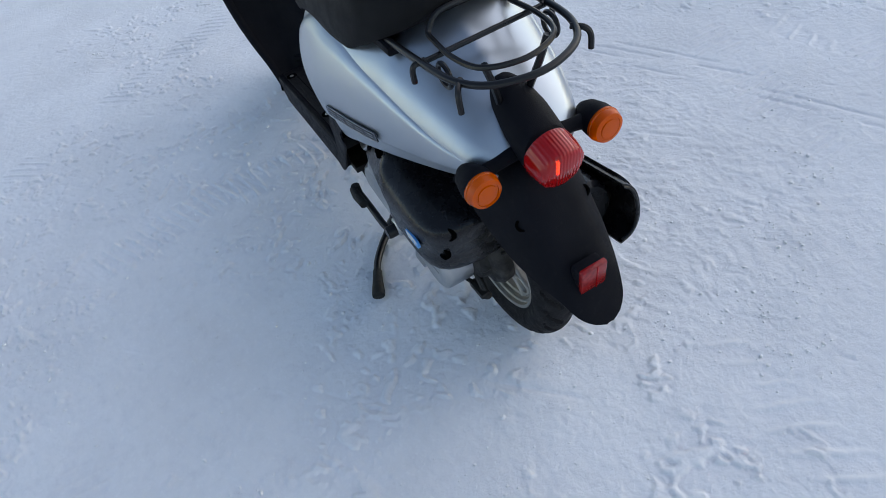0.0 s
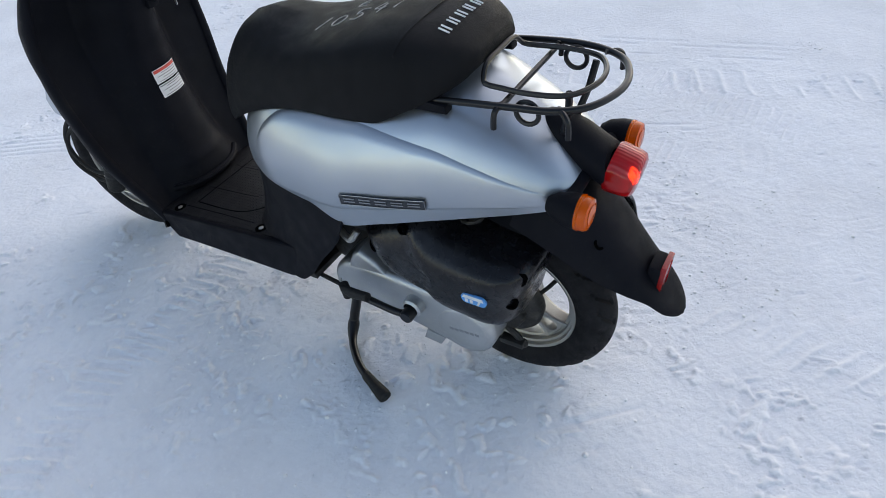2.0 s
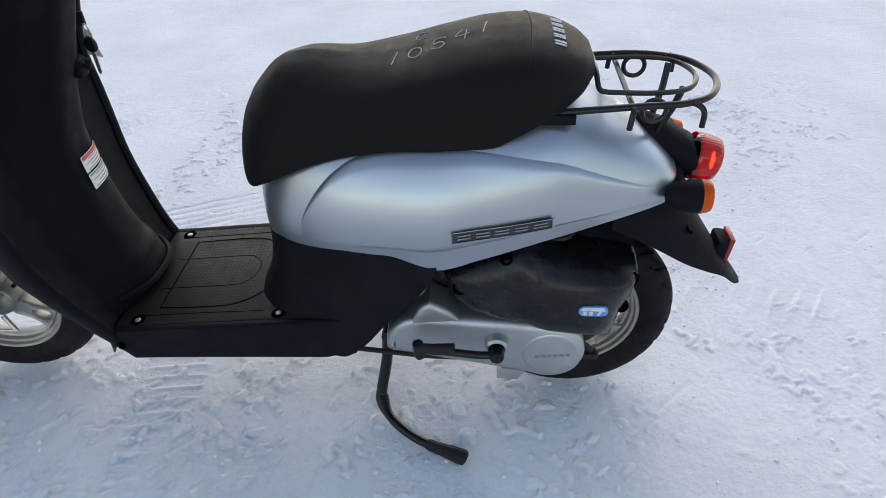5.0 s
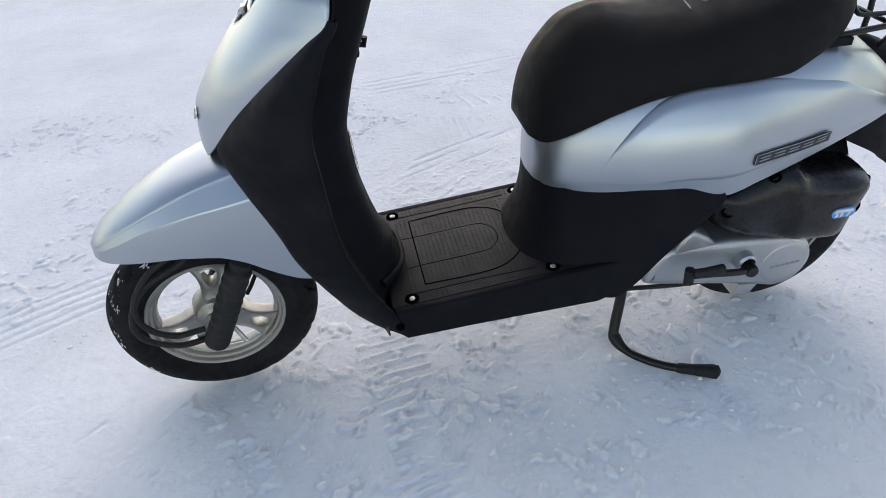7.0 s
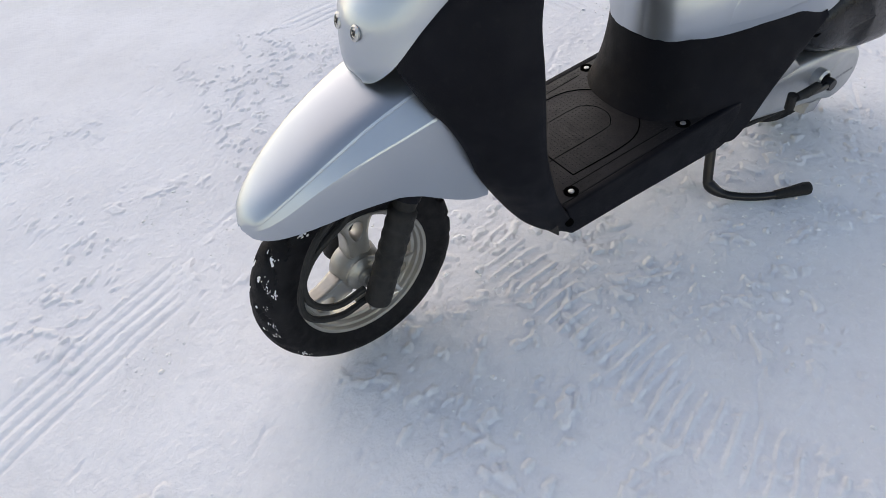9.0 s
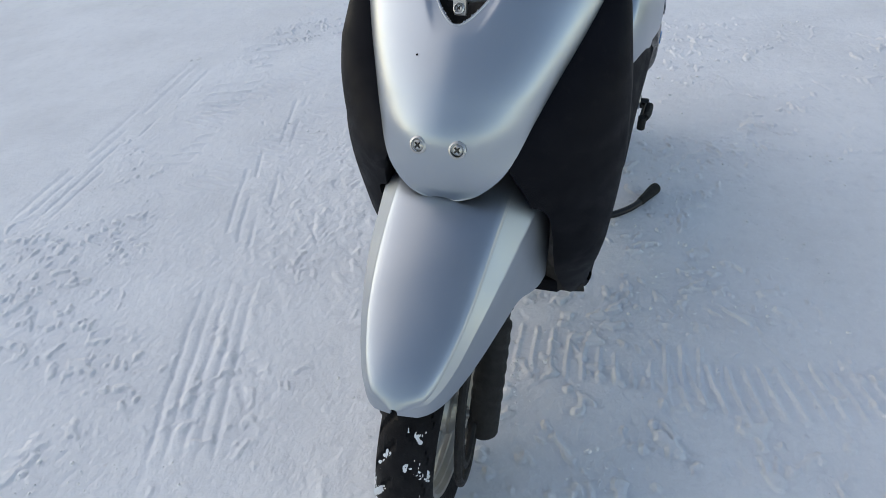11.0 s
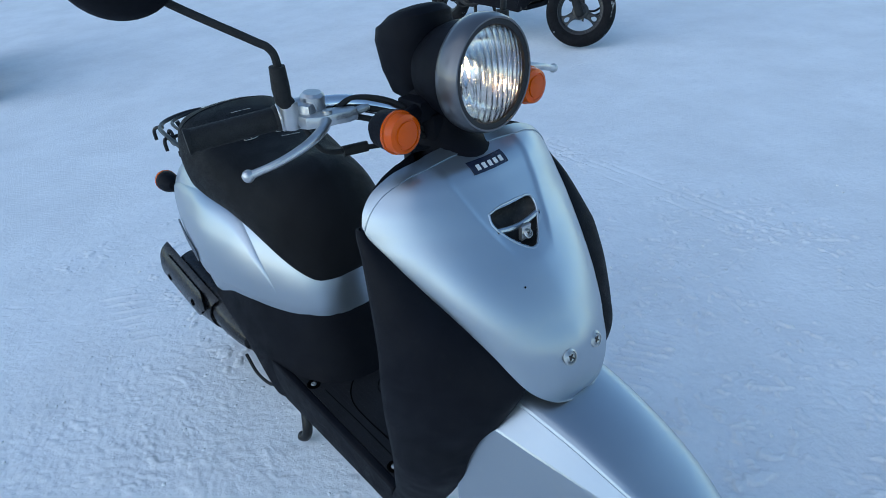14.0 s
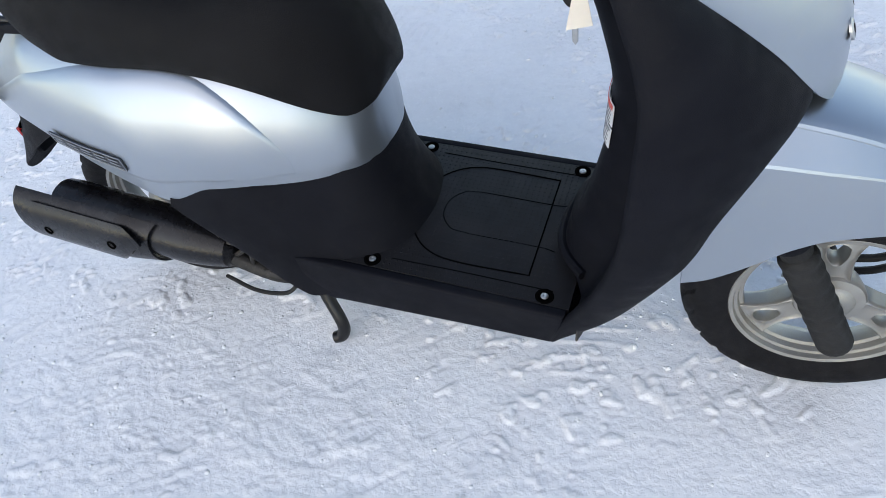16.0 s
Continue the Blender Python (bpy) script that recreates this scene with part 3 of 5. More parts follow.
    outer = table([(0.195, 0.012, 0.166), (0.222, 0.022, 0.168), (0.28, 0.054, 0.174), (0.348, 0.085, 0.189), (0.46, 0.118, 0.206), (0.56, 0.129, 0.215), (0.60, 0.132, 0.216), (0.66, 0.136, 0.214), (0.70, 0.130, 0.210), (0.74, 0.117, 0.203), (0.79, 0.097, 0.193), (0.82, 0.076, 0.183),
                   (0.85, 0.070, 0.168), (0.875, 0.069, 0.140), (0.892, 0.070, 0.095), (0.902, 0.072, 0.05)])
    scoop = table([(0.19, 0.0), (0.33, 0.0), (0.36, 0.012), (0.41, 0.05), (0.46, 0.085), (0.505, 0.10), (0.52, 0.09), (0.529, 0.07), (0.534, 0.04), (0.537, 0.0), (0.83, 0.0)])
    for side, flip in sides:
        rows = []
        for z in np.concatenate([np.linspace(0.195, 0.50, 56), np.linspace(0.503, 0.545, 24), np.linspace(0.55, 0.822, 44)]):
            if z < 0.612:
                f = np.array((*front(z), z))
            else:
                w, xb = edge(z)
                f = np.array((xb - 0.004, w - 0.003, z))
            e = np.array((*outer(z), z))
            d = e - f
            n = np.array((-d[1], d[0], 0))
            n = n / (np.linalg.norm(n) + 1e-9) * (-1 if n[1] * -1 > 0 and n[0] < 0 else 1)
            n = np.array((abs(d[1]), abs(d[0]), 0)) / (np.linalg.norm(d) + 1e-9)
            low = max(0, min(1, (0.60 - z) / 0.12)) * max(0, min(1, (z - 0.33) / 0.1))
            bulge = 0.026 * max(0.12, min(1, (z - 0.2) / 0.2)) * min(1, max(0.1, (0.84 - z) / 0.12))
            row = [f + d * s + n * bulge * (4 * s * (1 - s)) ** 0.8 for s in np.linspace(scoop(z)[0], 1.0, 22)]
            row = [row[0] + np.array((-0.075, -0.006, 0)) * low, row[0] + np.array((-0.035, -0.002, 0)) * low, row[0] + np.array((-0.008, 0.001, 0)) * low] + row
            row += [e + np.array((-0.003, -0.003, 0)), e + np.array((-0.0035, -0.008, 0)), e + np.array((0.002, -0.014, 0))]
            rows.append(row)
        part("shield_flank", flip(shell(np.array(rows), 0.0035)), PLASTIC, root, "matte black flank of the front shield", sharp=60)
    column = table([(0.258, 0.02, 0.125), (0.275, 0.005, 0.122), (0.30, 0.008, 0.118), (0.332, 0.020, 0.112), (0.36, 0.034, 0.106), (0.419, 0.052, 0.104), (0.497, 0.068, 0.104), (0.568, 0.074, 0.104), (0.652, 0.058, 0.102), (0.719, 0.036, 0.098), (0.79, 0.010, 0.094), (0.84, -0.006, 0.09), (0.87, -0.012, 0.085), (0.902, 0.0, 0.08)])

    def inner_point(y, z):
        xe, ye = outer(max(z, 0.20))
        xc, w = column(z)
        xv = xe + 0.012 * (1 - (abs(y) / ye) ** 6) - 0.002
        q = min(1, abs(y) / w)
        ledge = 0.006 * max(0, 1 - abs(z - 0.335) / 0.012) if q < 1 else 0
        return np.array((xv + (min(xc, xv) - xv - ledge) * (1 - q ** 3) ** 1.5, y, z))
    rows = [[inner_point((outer(max(z, 0.2))[1] - 0.005) * t, z) for t in np.linspace(-1, 1, 71)] for z in np.linspace(0.258, 0.895, 74)]
    shield = part("inner_shield", shell(np.array(rows), 0.003), PLASTIC, root, "black inner leg shield with a bulging steering column cover", sharp=60)
    cap = [[inner_point((outer(0.895)[1] - 0.010) * t, 0.895) * (1 - k) + cowl_point(t, 0.8985) * k + np.array((0, 0, 0.001 * math.sin(math.pi * k))) for t in np.linspace(-1, 1, 31)] for k in np.linspace(0, 1, 8)]
    part("shield_cap", shell(np.array(cap), 0.003), PLASTIC, root)
    well = [[np.array((*front(z), z)) * [1, 0, 1] + np.array((-0.075 + 0.02 * abs(t) ** 4, 1.14 * t * front(z)[1], 0)) for t in np.linspace(-1, 1, 17)] for z in np.linspace(0.21, 0.612, 24)]
    well = [[np.array((max(p[0], inner_point(p[1], max(p[2], 0.258))[0] + 0.009), p[1], p[2])) for p in row] for row in well]
    part("wheel_well", shell(np.array(well), 0.003), DARK, root, "dark inner panel behind the front wheel")
    part("front_lip", slab([(0.02, -0.15), (0.02, 0.15), (0.06, 0.12), (0.07, 0.0), (0.06, -0.12)], 0.20, 0.23, 0.004, 2, "xy"), PLASTIC, root)
    part("column_foot", tube([inner_point(y, 0.286) - np.array((0.004, 0, 0)) for y in np.linspace(-0.104, 0.104, 31)], 0.008, 8), PLASTIC, shield)
    # warning labels and lock
    for k, (z0, z1, cap_mat, lab) in enumerate(((0.521, 0.553, RED_LABEL, "white warning label with a red heading"), (0.487, 0.517, GREY_PRINT, "white warning label with grey diagrams"))):
        gl = np.array([[inner_point(y, z) - np.array((0.0025, 0, 0)) for z in np.linspace(z0, z1, 6)] for y in np.linspace(-0.052, 0.018, 8)])
        tag = part("warning_label", shell(gl, 0.001), WHITE_LABEL, shield, lab)
        hz = z1 - 0.008 if k == 0 else z1 - 0.004
        part("heading", shell(np.array([[inner_point(y, z) - np.array((0.004, 0, 0)) for z in (hz, z1 - 0.001)] for y in np.linspace(-0.050, 0.016, 8)]), 0.0006), cap_mat, tag)
        lines = [shell(np.array([[inner_point(y, z) - np.array((0.004, 0, 0)) for z in (zz, zz + 0.0016)] for y in np.linspace(-0.047, 0.010 - 0.012 * (n % 2), 6)]), 0.0005) for n, zz in enumerate(np.linspace(z0 + 0.003, hz - 0.004, 4))]
        part("label_print", join(*lines), GREY_PRINT, tag)
    p = inner_point(-0.082, 0.765)
    lock = part("ignition_lock", join(lathe([(0.0001, 0.022), (0.012, 0.022), (0.0135, 0.018), (0.016, 0.004), (0.02, 0.0)], p + [0.004, 0, 0], (-0.75, -0.6, 0.2), 24)), STEEL, shield, "steel ignition lock with a hanging key")
    k0 = p + np.array((-0.028, -0.020, 0.002))
    part("key_in_lock", join(slab([(k0[0] - 0.022, k0[2] - 0.012), (k0[0] + 0.004, k0[2] - 0.012), (k0[0] + 0.004, k0[2] + 0.012), (k0[0] - 0.022, k0[2] + 0.012)], k0[1] - 0.003, k0[1] + 0.003, 0.002)), GRIP, lock)
    part("key_ring", tube([k0 + np.array((-0.02 + 0.004 * math.sin(w), 0.004 * math.cos(w), -0.022 + 0.014 * math.cos(w))) for w in np.linspace(0, 6.28, 20)], 0.0012, 6), STEEL, lock)
    k1 = k0 + np.array((-0.02, 0.004, -0.046))
    part("key_bow", lathe([(0.0001, -0.0035), (0.013, -0.0035), (0.0145, 0), (0.013, 0.0035), (0.0001, 0.0035)], k1, (0.4, 1, 0), 20), GRIP, lock, "black plastic bow of the spare key")
    part("key_blade", slab([(k1[0] - 0.004, k1[2] - 0.011), (k1[0] - 0.003, k1[2] - 0.052), (k1[0], k1[2] - 0.056), (k1[0] + 0.003, k1[2] - 0.052), (k1[0] + 0.004, k1[2] - 0.011)], k1[1] - 0.0012, k1[1] + 0.0012, 0.0004, 1), STEEL, lock)
    k2 = k0 + np.array((-0.012, -0.012, -0.05))
    part("paper_tag", slab([(k2[0] - 0.003, k2[2] + 0.026), (k2[0] + 0.006, k2[2] + 0.026), (k2[0] + 0.014, k2[2] - 0.02), (k2[0] - 0.014, k2[2] - 0.026)], k2[1] - 0.0004, k2[1] + 0.0004, 0, 1), PAPER, lock, "pale paper tag on the key ring")
    h = inner_point(-0.035, 0.705)
    part("bag_hook", join(block((0.018, 0.03, 0.036), h - [0.004, 0, 0], 0.007), tube([h + [-0.006, 0, 0.004], h + [-0.022, 0, 0.0], h + [-0.024, 0, 0.014]], 0.006, 8)), PLASTIC, shield, "black bag hook on the column")

    # -- seat --
    form = table([(-0.829, 0.060, 0.722, 0.744), (-0.81, 0.090, 0.704, 0.760), (-0.77, 0.122, 0.683, 0.776), (-0.72, 0.142, 0.660, 0.784), (-0.67, 0.150, 0.640, 0.780), (-0.60, 0.152, 0.637, 0.764), (-0.52, 0.148, 0.634, 0.745), (-0.45, 0.143, 0.622, 0.739),
                  (-0.38, 0.137, 0.600, 0.746), (-0.33, 0.127, 0.575, 0.736), (-0.29, 0.111, 0.552, 0.702), (-0.262, 0.088, 0.538, 0.664), (-0.245, 0.055, 0.540, 0.615), (-0.239, 0.02, 0.560, 0.590)])
    cross = smooth([(0.0, 0.0), (0.6, 0.0), (0.93, 0.0), (0.985, 0.06), (1.0, 0.25), (0.975, 0.49), (0.905, 0.71), (0.745, 0.875), (0.42, 0.97), (0.0, 1.0)], 40)
    nose_cross = smooth([(0.0, 0.0), (0.6, 0.0), (0.93, 0.0), (0.985, 0.05), (1.0, 0.16), (0.96, 0.34), (0.85, 0.56), (0.66, 0.77), (0.36, 0.935), (0.0, 1.0)], 40)

    def seat_section(x):
        f = min(1.0, max(0.0, (x + 0.56) / 0.20))
        f = f * f * (3 - 2 * f)
        return cross * (1 - f) + nose_cross * f
    rows = []
    for x in np.concatenate([np.linspace(-0.2385, -0.262, 8), np.linspace(-0.27, -0.80, 56), np.linspace(-0.808, -0.829, 8)]):
        w, lo, hi = form(x)
        half = [np.array((x, a * w, lo + b * (hi - lo))) for a, b in seat_section(x)]
        rows.append([*[q * [1, -1, 1] for q in half], *half[::-1][1:-1]])
    v, f = sheet(np.array(rows), close_v=True)
    k = len(rows[0])
    f = f + [tuple(range(k)), tuple(len(v) - k + i for i in range(k))[::-1]]
    seat = part("seat", (v, f), VINYL, root, "black vinyl saddle with crayon marks on top", sharp=70)

    def on_seat(x, y, out=0.001):
        w, lo, hi = form(x)
        c = np.array([(a, b) for a, b in seat_section(x)[len(cross) // 2:]])[::-1]
        b = np.interp(min(abs(y) / w, 0.995), c[:, 0], c[:, 1])
        return np.array((x, y, lo + b * (hi - lo) + out))
    seam = [on_seat(-0.722 - 0.012 * (1 - (y / 0.13) ** 2), y, 0.0) for y in np.linspace(-0.125, 0.125, 30)]
    part("seam", tube(seam, 0.0016, 6), VINYL, seat)
    # five pale bars of the maker's print on the rear of the seat
    bars = []
    for c in np.linspace(-0.040, 0.056, 5):
        for s in (-0.004, 0.004):
            bars.append(tube([on_seat(-0.766, c + s, 0.0003), on_seat(-0.784, c + s, 0.0003)], 0.0017, 6))
    part("maker_print", join(*bars), LOGO_WHITE, seat, "row of white printed bars")
    # crayon: E above 10541, read from the left side
    glyph = {"1": [[(0.2, 0), (0.5, 1)]], "0": [[(0.5 + 0.4 * math.cos(w), 0.5 + 0.5 * math.sin(w)) for w in np.linspace(0, 6.3, 12)]],
             "5": [[(0.9, 1), (0.3, 1), (0.25, 0.55), (0.6, 0.62), (0.85, 0.35), (0.6, 0.02), (0.15, 0.1)]], "4": [[(0.45, 1), (0.1, 0.4), (0.9, 0.45)], [(0.7, 0.8), (0.62, 0)]],
             "E": [[(0.85, 1), (0.25, 0.95), (0.2, 0.05), (0.9, 0)], [(0.2, 0.5), (0.7, 0.52)]]}
    for n, (ch, x0, y0, sx, sy) in enumerate([("1", -0.515, 0.060, 0.016, 0.042), ("0", -0.540, 0.052, 0.026, 0.036), ("5", -0.575, 0.042, 0.028, 0.038), ("4", -0.613, 0.030, 0.028, 0.040), ("1", -0.655, 0.020, 0.018, 0.045), ("E", -0.545, -0.022, 0.028, 0.030)]):
        strokes = []
        for line in glyph[ch]:
            pts = smooth([on_seat(x0 - sx * a, y0 - sy * (b), 0.0002) for a, b in line], 3 * len(line))
            strokes.append(tube(pts, 0.0011, 5))
        part("crayon_mark", join(*strokes), CHALK, seat, "hand-drawn pale crayon figure")
    part("seat_bolt", lathe([(0.006, -0.004), (0.006, 0.003), (0.0001, 0.004)], (-0.268, -0.02, 0.545), (1, 0, -0.5), 12), DARK, seat)

    # -- rear rack --
    zr = 0.693
    loop = smooth([(-0.76, 0.108, 0.680), (-0.80, 0.110, 0.686), (-0.90, 0.108, zr), (-0.965, 0.098, zr), (-1.01, 0.066, zr), (-1.031, 0.0, zr), (-1.01, -0.066, zr), (-0.965, -0.098, zr), (-0.90, -0.108, zr), (-0.80, -0.110, 0.686), (-0.76, -0.108, 0.680)], 70)
    rack = part("rear_rack", tube(loop, 0.0055, 10), RACK_BLACK, root, "glossy black tubular steel luggage rack")
    inner_loop = smooth([(-0.85, 0.07, zr + 0.006), (-0.92, 0.074, zr + 0.006), (-0.975, 0.058, zr + 0.006), (-0.998, 0.0, zr + 0.006), (-0.975, -0.058, zr + 0.006), (-0.92, -0.074, zr + 0.006), (-0.85, -0.07, zr + 0.006)], 50)
    front_bar = smooth([(-0.85, 0.07, zr + 0.006), (-0.838, 0.066, zr + 0.010), (-0.834, 0.045, zr + 0.028), (-0.834, 0, zr + 0.030), (-0.834, -0.045, zr + 0.028), (-0.838, -0.066, zr + 0.010), (-0.85, -0.07, zr + 0.006)], 30)
    part("inner_loop", join(tube(inner_loop, 0.0043, 8), tube(front_bar, 0.0043, 8)), RACK_BLACK, rack)
    part("cross_bar", tube([(-0.885, 0.108, zr - 0.004), (-0.885, 0, zr - 0.004), (-0.885, -0.108, zr - 0.004)], 0.0045, 8), RACK_BLACK, rack)
    for s in (1, -1):
        part("rack_hook", tube(smooth([(-0.885, s * 0.100, zr - 0.002), (-0.884, s * 0.116, zr - 0.003), (-0.882, s * 0.121, zr - 0.012), (-0.880, s * 0.121, zr - 0.032)], 14), 0.0046, 8), RACK_BLACK, rack)
        part("rack_hook", tube(smooth([(-0.968, s * 0.090, zr), (-0.983, s * 0.103, zr - 0.002), (-0.990, s * 0.108, zr - 0.012), (-0.990, s * 0.108, zr - 0.034)], 14), 0.0046, 8), RACK_BLACK, rack)
        part("cord_loop", tube([(-0.90 - 0.02 + 0.018 * math.cos(w), s * 0.090, zr - 0.016 + 0.018 * math.sin(w)) for w in np.linspace(0, 6.28, 20)], 0.004, 8), RACK_BLACK, rack)
        part("rack_leg", tube([(-0.968, s * 0.052, zr + 0.004), (-0.962, s * 0.040, 0.66), (-0.945, s * 0.024, 0.605)], 0.0058, 8), RACK_BLACK, rack)
        part("rack_foot", slab([(-0.80, 0.668), (-0.80, 0.682), (-0.75, 0.686), (-0.71, 0.68), (-0.71, 0.668)], s * 0.100, s * 0.122, 0.004, 2), PLASTIC, rack)

    # -- tail light, rear signals, rear mudguard --
    rows = []
    for x, z, r, q in [(-0.895, 0.615, 0.004, 0.8), (-0.90, 0.612, 0.016, 0.85), (-0.915, 0.607, 0.028, 0.9), (-0.94, 0.597, 0.036, 1.0), (-0.975, 0.578, 0.041, 1.05), (-1.005, 0.560, 0.042, 1.0), (-1.024, 0.550, 0.041, 1.0), (-1.026, 0.549, 0.03, 1.0)]:
        rows.append([(x + 0.25 * r * q * math.sin(w), r * math.cos(w), z + r * q * math.sin(w)) for w in np.linspace(0, 2 * np.pi, 32, endpoint=False)])
    tail = part("tail_light_housing", sheet(np.array(rows), close_v=True), PLASTIC, root, "matte black tail light housing")
    ax = (-0.975, 0, -0.22)
    part("tail_lens", lathe([(0.0405, -0.004), (0.0415, 0.0), (0.0415, 0.006), (0.0395, 0.03), (0.037, 0.038), (0.030, 0.0425), (0.0001, 0.044)], (-1.022, 0, 0.551), ax, 40), RED, tail, "round red ribbed tail lens, lit")
    part("tail_bulb", ball((-1.050, 0.006, 0.546), 0.012, (0.3, 0.25, 1.0), 12), TAIL_BULB, tail)
    part("tail_back", lathe([(0.0001, -0.002), (0.03, -0.001), (0.038, 0.001)], (-1.022, 0, 0.551), ax, 30), REFLECTOR, tail)
    for s in (1, -1):
        sig = part("rear_signal", join(lathe([(0.0001, -0.052), (0.012, -0.05), (0.022, -0.036), (0.0275, -0.014), (0.028, 0.0), (0.026, 0.004)], (-1.008, s * 0.110, 0.537), (-1, 0, -0.03), 28),
                                        tube([(-0.98, s * 0.03, 0.545), (-0.985, s * 0.07, 0.541), (-0.986, s * 0.10, 0.538)], [0.016, 0.011, 0.014], 12)), PLASTIC, tail, "black turn signal housing on a short stalk")
        part("signal_lens", lathe([(0.0285, 0.001), (0.0288, 0.005), (0.0272, 0.006), (0.0270, 0.013), (0.0250, 0.018), (0.0195, 0.0195), (0.019, 0.0184), (0.0165, 0.0188), (0.016, 0.0206), (0.0001, 0.0215)], (-1.008, s * 0.110, 0.537), (-1, 0, -0.03), 28), AMBER, sig, "orange turn signal lens")
        part("signal_back", lathe([(0.0001, 0.003), (0.025, 0.003)], (-1.008, s * 0.110, 0.537), (-1, 0, -0.03), 28), REFLECTOR, sig)
    crown = table([(0.0, -0.90, 0.540), (0.25, -0.98, 0.520), (0.45, -1.030, 0.456), (0.65, -1.072, 0.396), (0.8, -1.105, 0.348), (0.9, -1.131, 0.313), (0.97, -1.149, 0.291), (1.0, -1.157, 0.280)])
    brim = table([(0.0, -0.88, 0.095, 0.46), (0.25, -0.96, 0.092, 0.418), (0.45, -1.02, 0.084, 0.378), (0.65, -1.07, 0.070, 0.348), (0.8, -1.108, 0.056, 0.326), (0.9, -1.134, 0.044, 0.301), (0.97, -1.150, 0.026, 0.286), (1.0, -1.157, 0.006, 0.279)])

    def on_guard(k, t, out=0.0):
        (xc, zc), (xe, w, ze) = crown(k), brim(k)
        f = abs(t) ** 3.2
        return np.array((xc + (xe - xc) * f - 0.85 * out, w * t + 0.3 * out * t, zc + (ze - zc) * f + 0.5 * out))
    rows = [[on_guard(k, t) for t in np.linspace(-1, 1, 25)] for k in np.linspace(0, 1, 40)]
    guard = part("rear_mudguard", shell(np.array(rows), 0.004), PLASTIC, root, "matte black rear mudguard with a red reflector")
    for t in (0.42, -0.42):
        part("guard_ridge", tube([on_guard(k, t, -0.0006) for k in np.linspace(0.30, 0.84, 16)], [0.0010 + 0.0022 * math.sin(math.pi * i / 15) for i in range(16)], 8), PLASTIC, guard)
    part("reflector_frame", block((0.024, 0.050, 0.058), (-1.105, 0.001, 0.354), 0.007, (0, -7, 0)), PLASTIC, guard)
    refl = part("reflector", block((0.010, 0.048, 0.058), (-1.119, 0.001, 0.358), 0.003, (0, -7, 0)), RED_FLAT, guard, "red rectangular reflector in two halves")
    part("reflector_rib", block((0.0016, 0.0025, 0.056), (-1.1246, -0.004, 0.3575), 0.0006, (0, -7, 0)), RED, refl)
    for k, t in ((0.43, 0.70), (0.43, -0.70)):
        part("plate_hole", lathe([(0.011, 0.0), (0.0105, 0.003), (0.007, 0.003), (0.006, -0.002), (0.0001, -0.002)], on_guard(k, t, 0.001), (-0.75, 0.25 * t, 0.6), 18), GAP, guard)
    part("plate_slot", block((0.004, 0.008, 0.014), on_guard(0.62, 0.04, 0.0), 0.0015, (0, 34, 0)), GAP, guard)
    rows = [[(REAR_AXLE[0] + 0.25 * math.cos(w) * 1.0, y, REAR_AXLE[2] + 0.25 * math.sin(w) - 0.03 * (abs(y) / 0.06) ** 3) for y in np.linspace(-0.065, 0.065, 9)] for w in np.linspace(radians(55), radians(112), 24)]
    part("inner_mudguard", shell(np.array(rows), 0.003), PLASTIC, root)

    # -- engine --
    case = [(-0.478, 0.212), (-0.482, 0.25), (-0.505, 0.280), (-0.54, 0.292), (-0.62, 0.291), (-0.72, 0.284), (-0.80, 0.272), (-0.838, 0.252), (-0.855, 0.215), (-0.848, 0.178), (-0.825, 0.152), (-0.785, 0.142), (-0.735, 0.155), (-0.64, 0.175), (-0.50, 0.203)]
    engine = part("crankcase", slab([tuple(p) for p in smooth(case + case[:1], 60)[:-1]], 0.06, 0.150, 0.018, 4), CASE, root, "silver painted crankcase cover")
    drum = [(-0.79 + 0.058 * math.cos(w), 0.209 + 0.055 * math.sin(w)) for w in np.linspace(0, 2 * np.pi, 40, endpoint=False)]
    part("clutch_cover", slab(drum, 0.10, 0.1515, 0.012, 4), CASE, engine)
    part("cover_print", join(*[block((0.009, 0.001, 0.006), (x, 0.1518, 0.205 - 0.1 * (x + 0.79)), 0.0003, segments=1) for x in np.linspace(-0.765, -0.822, 6)]), BADGE_LIGHT, engine)
    rise = [(-0.525, 0.275), (-0.545, 0.318), (-0.565, 0.332), (-0.60, 0.312), (-0.625, 0.285)]
    part("case_shoulder", slab(rise, 0.08, 0.150, 0.012, 3), CASE, engine)
    part("case_foot", slab([(-0.70, 0.165), (-0.69, 0.138), (-0.73, 0.134), (-0.745, 0.16)], 0.10, 0.15, 0.004, 2), CASE, engine)
    rod = smooth([(-0.688, 0.180, 0.236), (-0.66, 0.186, 0.239), (-0.60, 0.187, 0.247), (-0.560, 0.188, 0.252)], 16)
    kick = part("kick_starter", join(tube(rod, 0.0075, 10), lathe([(0.0001, 0.012), (0.012, 0.012), (0.014, 0.008), (0.014, -0.02)], (-0.688, 0.18, 0.236), (0, 1, 0), 20)), RACK_BLACK, root, "black folded kick starter lever")
    part("kick_pedal", join(tube([(-0.548, 0.19, 0.238), (-0.545, 0.191, 0.272)], 0.010, 10), tube([(-0.548, 0.198, 0.268), (-0.575, 0.20, 0.266), (-0.612, 0.20, 0.270)], [0.008, 0.0105, 0.0095], 10)), GRIP, kick, "black rubber kick pedal")
    part("kick_boss", lathe([(0.022, -0.02), (0.021, 0.0), (0.016, 0.004)], (-0.688, 0.168, 0.240), (0, 1, 0), 24), CASE, engine)
